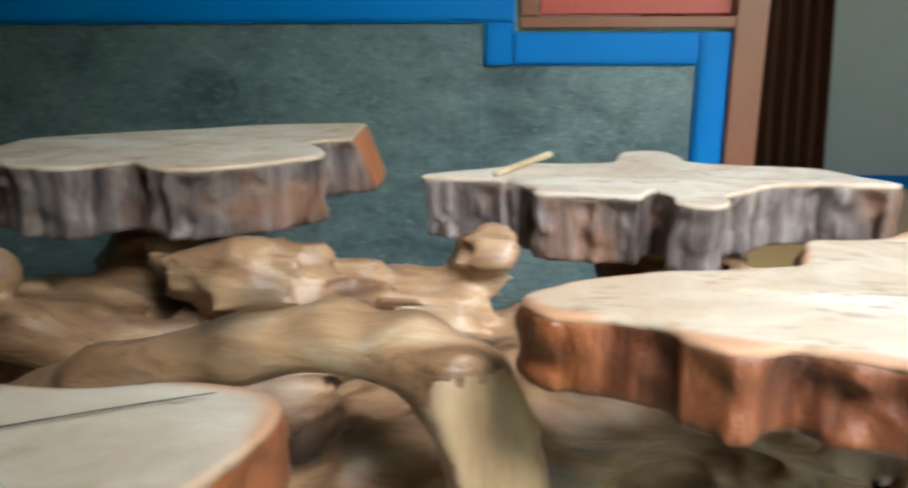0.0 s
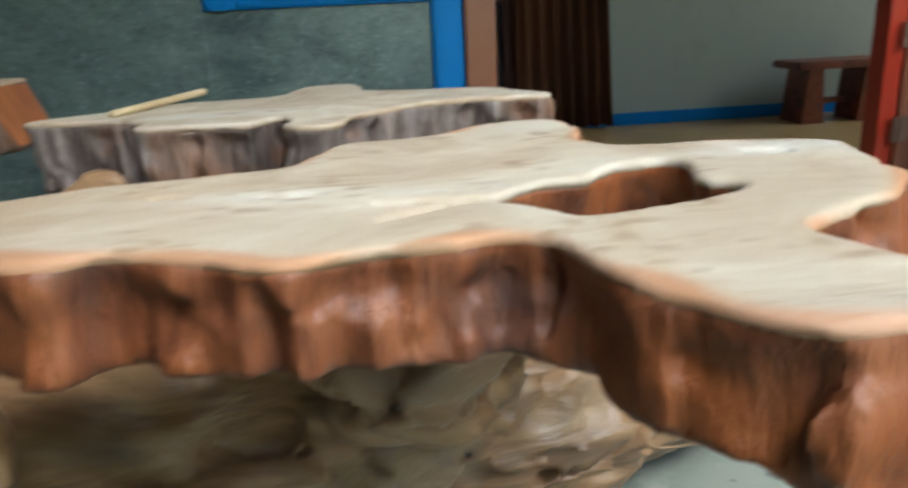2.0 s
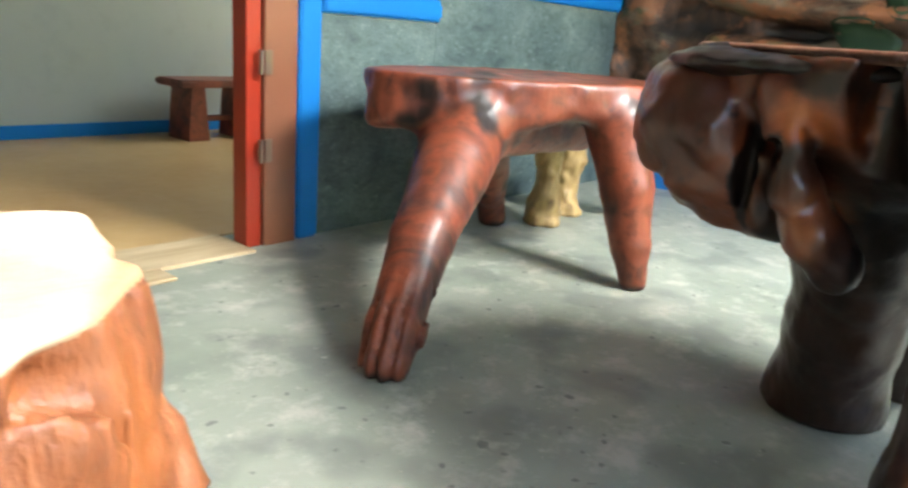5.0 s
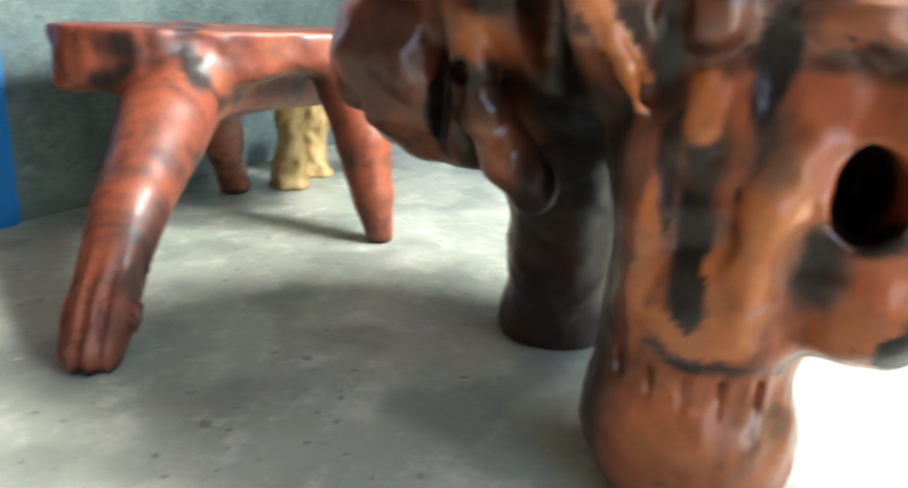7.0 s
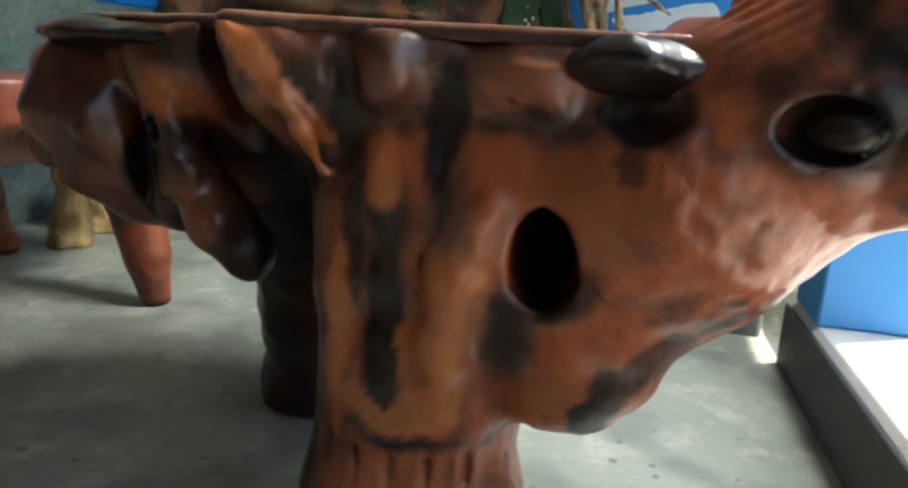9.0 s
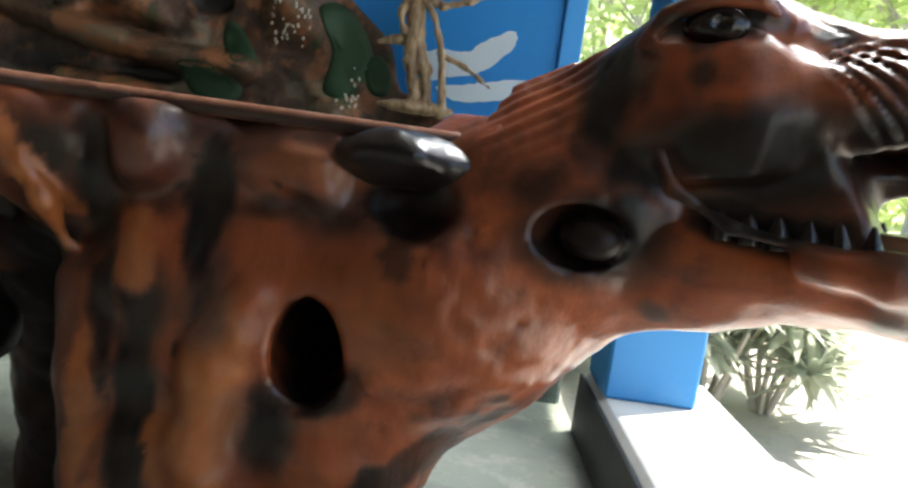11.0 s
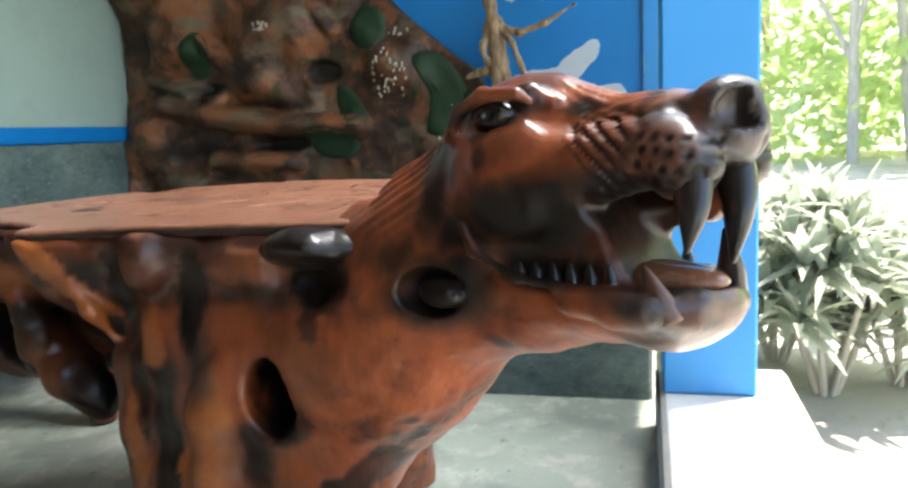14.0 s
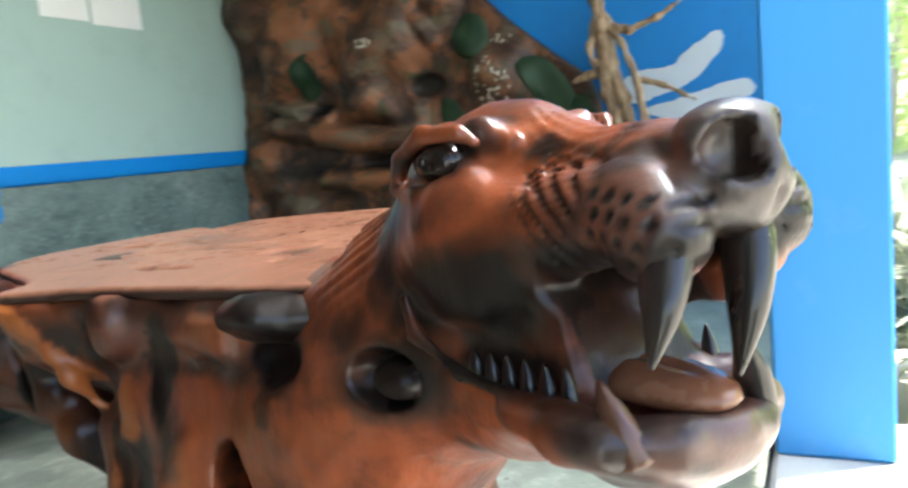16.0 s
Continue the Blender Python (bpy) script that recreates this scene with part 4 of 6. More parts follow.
def table_field(x, y, z):
    w = (fbm(x, y, z, 6, 2) - 0.5) * 0.022
    d = ell(x, y, z, (1.97, 0.13, 0.52), (0.215, 0.235, 0.26))
    d = smin(d, limb(x, y, z, [(1.93, 0.16, 0.5, 0.14), (1.89, 0.185, 0.28, 0.126), (1.885, 0.19, 0.13, 0.134)], 0.05), 0.05)
    d = smin(d, ell(x, y, z, (1.885, 0.185, 0.10), (0.150, 0.145, 0.135)), 0.03)
    # lobe that hangs beside the paw, and the shoulder that carries the neck
    d = smin(d, limb(x, y, z, [(1.89, -0.02, 0.44, 0.12), (1.85, 0.0, 0.345, 0.092), (1.85, 0.012, 0.315, 0.07)], 0.04), 0.035)
    d = smin(d, limb(x, y, z, [(1.95, 0.04, 0.45, 0.19), (1.87, -0.11, 0.545, 0.150), (1.815, -0.21, 0.615, 0.092)], 0.05), 0.05)
    slabd = poly(x[:, :, 0], y[:, :, 0], curve(OUTLINE, 5))[:, :, None]
    d = smin(d, smax(slabd + 0.002 + np.clip(0.69 - z, 0, 1) ** 2 * 4.0, smax(z - 0.69, 0.50 - z, 0.01), 0.02), 0.03)
    # hanging mass under the far end, with a drooping tongue of wood
    mass = smin(ell(x, y, z, (1.99, 0.715, 0.575), (0.125, 0.125, 0.115)), ell(x, y, z, (1.98, 0.62, 0.48), (0.09, 0.11, 0.09)), 0.04)
    d = smin(d, mass + (fbm(x, y, z, 11, 3) - 0.5) * 0.07, 0.02)
    drop = limb(x, y, z, [(1.895, 0.575, 0.665, 0.030), (1.885, 0.555, 0.62, 0.034), (1.885, 0.535, 0.57, 0.026), (1.895, 0.520, 0.50, 0.036), (1.91, 0.490, 0.435, 0.044), (1.93, 0.455, 0.395, 0.040)], 0.02)
    drop = smin(drop, limb(x, y, z, [(1.89, 0.50, 0.655, 0.022), (1.885, 0.49, 0.625, 0.024), (1.89, 0.52, 0.60, 0.016)], 0.01), 0.01)
    d = smin(d, drop + (fbm(x, y, z, 18, 2) - 0.5) * 0.028, 0.008)
    # thin rib from the edge of the top, knobs under it, flutes
    d = smin(d, limb(x, y, z, [(1.732, 0.372, 0.688, 0.011), (1.740, 0.344, 0.655, 0.010), (1.750, 0.322, 0.617, 0.010), (1.762, 0.302, 0.583, 0.010), (1.788, 0.290, 0.54, 0.008)], 0.015), 0.010)
    d = smin(d, limb(x, y, z, [(1.805, 0.272, 0.50, 0.03), (1.80, 0.262, 0.40, 0.035), (1.80, 0.250, 0.30, 0.04)], 0.02), 0.03)
    d = smin(d, ell(x, y, z, (1.782, 0.212, 0.655), (0.050, 0.046, 0.060)), 0.014)
    d = smin(d, ell(x, y, z, (1.795, 0.212, 0.545), (0.040, 0.032, 0.060)), 0.018)
    rough = ell(x, y, z, (1.80, 0.072, 0.650), (0.055, 0.070, 0.050)) + (fbm(x, y, z, 34, 3) - 0.5) * 0.036
    d = smin(d, rough, 0.014)
    d = smin(d, ell(x, y, z, (1.80, 0.175, 0.315), (0.052, 0.085, 0.060)), 0.02)
    d = smin(d, limb(x, y, z, [(1.765, 0.098, 0.515, 0.020), (1.762, 0.125, 0.44, 0.030), (1.765, 0.142, 0.34, 0.034)], 0.02), 0.018)
    d = smin(d, limb(x, y, z, [(2.1, 0.45, 0.55, 0.14), (2.25, 0.48, 0.2, 0.09), (2.32, 0.50, 0.03, 0.12)], 0.06), 0.05)
    d = smin(d, limb(x, y, z, [(2.35, 0.10, 0.5, 0.12), (2.44, 0.10, 0.1, 0.06), (2.46, 0.10, 0.01, 0.07)], 0.06), 0.05)
    d = smin(d, limb(x, y, z, [(2.4, 0.35, 0.6, 0.12), (2.55, 0.42, 0.02, 0.09)], 0.06), 0.05)
    d = d + w + (fbm(x, y, z, 26, 3) - 0.5) * 0.014
    # cuts: rotted hollow, its ragged lower lip, long burnt flute, cleft between the knobs, recess beside the front leg
    for c, r, k in (((1.745, 0.034, 0.465), (0.13, 0.037, 0.058), 0.007), ((1.74, 0.070, 0.385), (0.022, 0.024, 0.05), 0.010), ((1.722, 0.203, 0.375), (0.038, 0.026, 0.105), 0.006), ((1.80, 0.425, 0.53), (0.12, 0.050, 0.19), 0.012),
                    ((1.728, 0.146, 0.605), (0.042, 0.019, 0.085), 0.010), ((1.735, -0.052, 0.628), (0.06, 0.046, 0.030), 0.008), ((1.75, 0.262, 0.62), (0.024, 0.020, 0.06), 0.012),
                    ((1.735, 0.235, 0.47), (0.018, 0.014, 0.08), 0.010), ((1.87, 0.552, 0.555), (0.03, 0.020, 0.022), 0.006), ((1.89, 0.60, 0.50), (0.05, 0.014, 0.09), 0.01)):
        d = smax(d, -ell(x, y, z, c, r) + (fbm(x, y, z, 22, 2) - 0.5) * 0.016, k)
    # lip over the paw and the carved toes
    d = smax(d, -limb(x, y, z, [(1.752, 0.240, 0.268, 0.007), (1.742, 0.205, 0.246, 0.011), (1.742, 0.165, 0.243, 0.012), (1.75, 0.118, 0.276, 0.007)], 0.005), 0.006)
    d = d + (1 - np.abs(np.sin(y * math.pi / 0.0215 + 2 * z))) ** 1.6 * 0.013 * np.clip((0.232 - z) * 50, 0, 1) * np.clip((z - 0.135) * 16, 0, 1) * np.clip((1.86 - x) * 20, 0, 1)
    # worm holes and small pits
    d = d + 0.004 * np.clip((vnoise(x, y, z, 62) - 0.87) * 9, 0, 1)
    # the top is planed level up to where the neck rises
    d = smax(d, z - 0.692 - np.clip((-0.13 - y) * 4, 0, 1), 0.008)
    return smax(d, -z, 0.004)


def beast_field(x, y, z):
    """Body and head as one carved surface."""
    u, v = head_axes(x, y)
    if u.min() > -0.16:
        return head_field(x, y, z)
    neck = limb(u, v, z, [(-0.56, 0.02, 0.55, 0.12), (-0.46, 0.0, 0.60, 0.112), (-0.36, 0.0, 0.635, 0.105), (-0.28, 0.0, 0.66, 0.085)], 0.04)
    d = smin(table_field(x, y, z), neck, 0.06)
    if u.max() < -0.52:
        return d
    d = np.where(u < -0.52, d, smin(d, head_field(x, y, z), 0.05 * np.clip((-0.24 - u) * 8, 0.04, 1)))
    # planed level again where the neck dips under the top
    d = smax(d, z - 0.692 - np.clip((u + 0.485) * 3, 0, 1), 0.01)
    # round knot in a burnt socket on the near side of the neck
    d = smax(d, -ell(u, v, z, (-0.290, -0.118, 0.623), (0.046, 0.046, 0.031)), 0.005)
    return smin(d, ell(u, v, z, (-0.290, -0.092, 0.622), (0.031, 0.024, 0.0195)), 0.002)


def blots(a, b, spots):
    """Soft oval spots of dark stains and painted shade (a, b, half a, half b, strength)."""
    out = 0
    for ca, cb, ra, rb, s in spots:
        out = np.maximum(out, s * np.clip(1.6 - 1.3 * np.sqrt(((a - ca) / ra) ** 2 + ((b - cb) / rb) ** 2), 0, 1))
    return out


def patches(a, b, spots):
    """As blots, with a crisp edge."""
    out = 0
    for ca, cb, ra, rb, s in spots:
        out = np.maximum(out, s * np.clip(4.2 - 4.0 * np.sqrt(((a - ca) / ra) ** 2 + ((b - cb) / rb) ** 2), 0, 1))
    return out


def table_stain_shade(x, y, z):
    n = (fbm(x, y, z, 16, 3) - 0.5)
    yy, zz = y + n * 0.030, z + n * 0.05
    # dark wood and char, with the shade of hollow, recess and clefts painted in
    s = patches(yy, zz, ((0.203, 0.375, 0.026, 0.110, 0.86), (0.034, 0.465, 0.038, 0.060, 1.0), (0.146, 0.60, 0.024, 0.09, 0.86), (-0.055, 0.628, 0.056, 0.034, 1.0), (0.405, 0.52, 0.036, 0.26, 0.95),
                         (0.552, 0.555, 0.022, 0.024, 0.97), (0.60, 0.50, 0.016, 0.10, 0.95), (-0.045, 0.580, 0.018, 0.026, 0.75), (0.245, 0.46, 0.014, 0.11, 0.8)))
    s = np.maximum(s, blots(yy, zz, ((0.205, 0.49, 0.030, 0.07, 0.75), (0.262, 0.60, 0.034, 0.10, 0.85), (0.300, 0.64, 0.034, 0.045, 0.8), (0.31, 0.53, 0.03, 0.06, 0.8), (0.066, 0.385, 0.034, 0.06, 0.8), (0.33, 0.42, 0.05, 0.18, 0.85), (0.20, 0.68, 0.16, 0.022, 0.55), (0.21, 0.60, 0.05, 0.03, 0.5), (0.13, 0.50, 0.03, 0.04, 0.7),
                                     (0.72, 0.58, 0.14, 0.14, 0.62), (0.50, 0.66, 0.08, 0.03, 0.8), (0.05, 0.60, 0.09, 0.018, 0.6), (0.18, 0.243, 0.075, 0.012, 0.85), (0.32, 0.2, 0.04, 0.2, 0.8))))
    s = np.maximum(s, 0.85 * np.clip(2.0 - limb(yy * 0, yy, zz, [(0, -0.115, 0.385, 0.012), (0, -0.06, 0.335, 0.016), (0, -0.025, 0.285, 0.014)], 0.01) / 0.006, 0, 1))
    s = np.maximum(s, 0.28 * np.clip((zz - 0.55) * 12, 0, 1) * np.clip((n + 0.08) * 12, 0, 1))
    # far legs and recess side: shade put into the colour toward x and y
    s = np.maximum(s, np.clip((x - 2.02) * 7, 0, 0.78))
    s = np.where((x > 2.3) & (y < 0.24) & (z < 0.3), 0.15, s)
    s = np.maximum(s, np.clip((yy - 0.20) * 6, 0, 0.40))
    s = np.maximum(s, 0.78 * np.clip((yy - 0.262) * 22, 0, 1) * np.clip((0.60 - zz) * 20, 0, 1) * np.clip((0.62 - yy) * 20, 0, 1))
    s = np.maximum(s, np.clip((n - 0.17) * 6, 0, 0.7))
    s = np.maximum(s, np.clip((vnoise(x, y, z, 62) - 0.84) * 12, 0, 0.8))
    warm = patches(yy, zz, ((0.118, 0.43, 0.036, 0.10, 1.0), (0.148, 0.33, 0.042, 0.075, 1.0), (0.257, 0.34, 0.018, 0.13, 0.9), (0.18, 0.275, 0.075, 0.022, 0.9), (0.212, 0.545, 0.026, 0.046, 0.8)))
    rib = np.clip(2.2 - limb(yy * 0, yy, zz, [(0, 0.372, 0.688, 0.008), (0, 0.344, 0.655, 0.008), (0, 0.322, 0.617, 0.008), (0, 0.302, 0.583, 0.008), (0, 0.29, 0.54, 0.003)], 0.01) / 0.004, 0, 1)
    warm = np.maximum(warm, rib * (x < 1.80))
    warm = np.maximum(warm, blots(yy, zz, ((0.52, 0.60, 0.05, 0.04, 0.7), (0.50, 0.45, 0.045, 0.07, 0.6), (0.05, 0.645, 0.06, 0.03, 0.5), (0.17, 0.10, 0.12, 0.10, 0.45), (-0.02, 0.52, 0.06, 0.08, 0.3), (0.02, 0.30, 0.05, 0.05, 0.7))))
    warm = warm * (x < 2.0)
    # upper body's greyish sheen is put into the colour; mottled grey below the hollow
    grey = 0.45 * np.clip((zz - 0.56) * 10, 0, 1) * np.clip((0.30 - yy) * 12, 0, 1) * np.clip((yy + 0.14) * 10, 0, 1) * (1 - warm) + blots(yy, zz, ((0.13, 0.50, 0.03, 0.05, 0.7), (0.075, 0.375, 0.04, 0.05, 0.7)))
    return np.clip(s - 0.85 * warm * (s < 0.84), 0, 1), warm, np.clip(grey, 0, 1)


def beast_stain_shade(x, y, z):
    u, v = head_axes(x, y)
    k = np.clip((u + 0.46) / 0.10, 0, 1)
    (s, w, tg), (hs, hg) = table_stain_shade(x, y, z), head_stain_shade(x, y, z)
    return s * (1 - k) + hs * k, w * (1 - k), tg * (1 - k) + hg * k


HC = 0.010     # the head's middle plane


def whisker_fan(u, a, z):
    """Angle and distance from the slit before the eye, and where the whisker folds run."""
    phi, rad = np.arctan2(z - 0.824, u + 0.178), np.hypot(z - 0.824, u + 0.178)
    bend = phi + 2.4 * np.clip(rad - 0.05, 0, 1)
    fan = np.clip((rad - 0.038) * 80, 0, 1) * np.clip((0.150 - rad) * 35, 0, 1) * np.clip((0.10 - bend) * 12, 0, 1) * np.clip((bend + 0.62) * 9, 0, 1) * np.clip((a - 0.022) * 60, 0, 1)
    return bend, rad, fan


def head_field(x, y, z):
    u, v = head_axes(x, y)
    v = v - HC
    a = np.abs(v)
    d = limb(u, v, z, [(-0.50, 0.0, 0.60, 0.085), (-0.40, 0.0, 0.65, 0.100), (-0.31, 0.0, 0.715, 0.096)], 0.05)
    d = smin(d, ell(u, v, z, (-0.245, 0, 0.758), (0.090, 0.100, 0.088)), 0.035)
    d = smin(d, ell(u, v, z, (-0.225, 0, 0.822), (0.075, 0.050, 0.044)), 0.02)
    # bridge of the snout, nose block, whisker pads and cheeks
    d = smin(d, limb(u, v, z, [(-0.23, 0, 0.800, 0.052), (-0.15, 0, 0.794, 0.044), (-0.06, 0, 0.789, 0.040), (-0.005, 0, 0.797, 0.036)], 0.03), 0.025)
    d = smin(d, ell(u, v, z, (0.008, 0, 0.798), (0.036, 0.042, 0.043)), 0.012)
    d = smin(d, ell(u, v, z, (0.008, 0, 0.825), (0.026, 0.038, 0.015)), 0.012)
    d = smin(d, ell(u, a, z, (-0.046, 0.044, 0.776), (0.062, 0.036, 0.036)), 0.006)
    d = smin(d, ell(u, a, z, (-0.012, 0.050, 0.766), (0.038, 0.034, 0.034)), 0.006)
    d = smin(d, ell(u, a, z, (-0.115, 0.050, 0.765), (0.065, 0.036, 0.040)), 0.02)
    d = smin(d, ell(u, a, z, (-0.200, 0.076, 0.745), (0.062, 0.034, 0.075)), 0.028)
    # brow ridge, eye socket and lids
    d = smin(d, limb(u, a, z, [(-0.275, 0.058, 0.812, 0.014), (-0.235, 0.058, 0.834, 0.015), (-0.19, 0.052, 0.838, 0.013), (-0.165, 0.042, 0.829, 0.010)], 0.012), 0.012)
    d = smax(d, -ell(u, a, z, (-0.222, 0.099, 0.820), (0.044, 0.026, 0.021)), 0.006)
    d = smin(d, limb(u, a, z, [(-0.278, 0.090, 0.798, 0.006), (-0.258, 0.093, 0.824, 0.0075), (-0.222, 0.090, 0.842, 0.008), (-0.186, 0.078, 0.840, 0.0075), (-0.160, 0.064, 0.824, 0.006)], 0.006), 0.004)
    d = smin(d, limb(u, a, z, [(-0.275, 0.094, 0.796, 0.005), (-0.225, 0.098, 0.793, 0.006), (-0.176, 0.080, 0.810, 0.005)], 0.006), 0.004)
    # slit before the eye and the fan of whisker folds that leaves it
    d = smax(d, -limb(u, a, z, [(-0.165, 0.066, 0.830, 0.004), (-0.140, 0.062, 0.816, 0.010), (-0.122, 0.068, 0.802, 0.006)], 0.004), 0.006)
    phi, rad, fan = whisker_fan(u, a, z)
    d = d + fan * 0.0065 * (0.5 + 0.5 * np.sin(phi * 56 + 1.2 * np.sin(rad * 40) + 1.5 * vnoise(u, a, z, 30))) ** 2
    streak = np.clip((u + 0.20) * 20, 0, 1) * np.clip((-0.02 - u) * 20, 0, 1) * np.clip((z - 0.815) * 60, 0, 1)
    d = d + streak * 0.003 * (0.5 + 0.5 * np.sin(a * 620 + 14 * np.sin(u * 16)))
    # hair strokes on the nape
    wr = np.clip((u + 0.46) * 30, 0, 1) * np.clip((-0.315 - u) * 30, 0, 1) * np.clip((z - 0.675) * 30, 0, 1)
    d = d + wr * 0.008 * (0.5 + 0.5 * np.sin((u * 0.8 - z) * 330 + 2 * np.sin(v * 30))) ** 1.5
    # pricked whisker holes
    for i, j in itertools.product(range(5), range(4)) if u.max() > -0.06 and z.max() > 0.73 and z.min() < 0.81 else ():
        cu, cz = -0.042 + 0.0145 * i + 0.005 * (j % 2), 0.792 - 0.0125 * j - 0.002 * i
        d = d + np.where(a > 0.03, 0.005 * np.clip(1.3 - np.hypot(u - cu, z - cz) / 0.0036, 0, 1), 0)
    # groove between nose leather and pads, nostrils, cleft
    d = smax(d, -limb(u, a, z, [(-0.030, 0.034, 0.822, 0.006), (0.012, 0.044, 0.806, 0.006), (0.030, 0.040, 0.778, 0.006), (0.032, 0.012, 0.756, 0.005)], 0.004), 0.006)
    d = smax(d, -ell(u, a, z, (0.038, 0.021, 0.814), (0.032, 0.0140, 0.021), -15), 0.004)
    d = smax(d, -ell(u, v, z, (0.050, 0, 0.770), (0.016, 0.004, 0.026)), 0.004)
    # palate
    d = smax(d, -ell(u, v, z, (-0.035, 0, 0.716), (0.095, 0.050, 0.036)), 0.010)
    d = smin(d, limb(u, v, z, [(-0.135, 0.0, 0.700, 0.024), (-0.095, 0.036, 0.708, 0.021), (-0.035, 0.046, 0.724, 0.019), (0.0, 0.034, 0.738, 0.016)], 0.02) + (fbm(u, v, z, 36, 2) - 0.5) * 0.012, 0.010)
    # lower jaw: throat, spade-shaped front with a thick lip and a hollow floor
    v = v + 0.012
    a = np.abs(v)
    jaw = limb(u, v, z, [(-0.43, 0, 0.565, 0.09), (-0.32, 0, 0.604, 0.080), (-0.21, 0, 0.616, 0.060), (-0.12, 0, 0.614, 0.040)], 0.05)
    jaw = smin(jaw, ell(u, v, z, (-0.13, 0, 0.622), (0.12, 0.078, 0.040)), 0.03)
    jaw = smin(jaw, ell(u, v, z, (-0.042, 0, 0.617), (0.060, 0.074, 0.037)), 0.025)
    jaw = smin(jaw, limb(u, a, z, [(-0.10, 0.084, 0.636, 0.012), (-0.050, 0.082, 0.634, 0.013), (-0.014, 0.058, 0.632, 0.014), (0.006, 0.022, 0.628, 0.014), (0.010, 0.0, 0.628, 0.014)], 0.012), 0.012)
    jaw = smin(jaw, limb(u, v, z, [(-0.11, -0.092, 0.640, 0.010), (-0.055, -0.098, 0.638, 0.012), (-0.020, -0.088, 0.636, 0.014), (0.004, -0.050, 0.632, 0.014), (0.012, -0.01, 0.630, 0.014)], 0.012), 0.028)
    jaw = smax(jaw, -ell(u, v, z, (-0.065, -0.008, 0.672), (0.094, 0.070, 0.044)), 0.008)
    d = smin(d, jaw, 0.020)
    # flesh at the back of the mouth, set in from the cheeks
    d = smin(d, smax(smax(a - 0.066, np.abs(u + 0.195 - (0.69 - z) * 0.6) - 0.110, 0.02), np.abs(z - 0.68) - 0.075, 0.02), 0.016)
    d = smax(d, -smax(smax(0.062 - a, np.abs(u + 0.165) - 0.085, 0.02), np.abs(z - 0.672 - (u + 0.165) * 0.12) - 0.022 - (u + 0.165) * 0.12, 0.015), 0.010)
    # rim of the lower lip, up to the corner of the mouth
    d = smin(d, limb(u, a, z, [(-0.238, 0.103, 0.705, 0.006), (-0.222, 0.104, 0.678, 0.006), (-0.17, 0.096, 0.654, 0.006), (-0.09, 0.088, 0.644, 0.006)], 0.006), 0.006)
    return d + (fbm(x, y, z, 30, 2) - 0.5) * 0.006


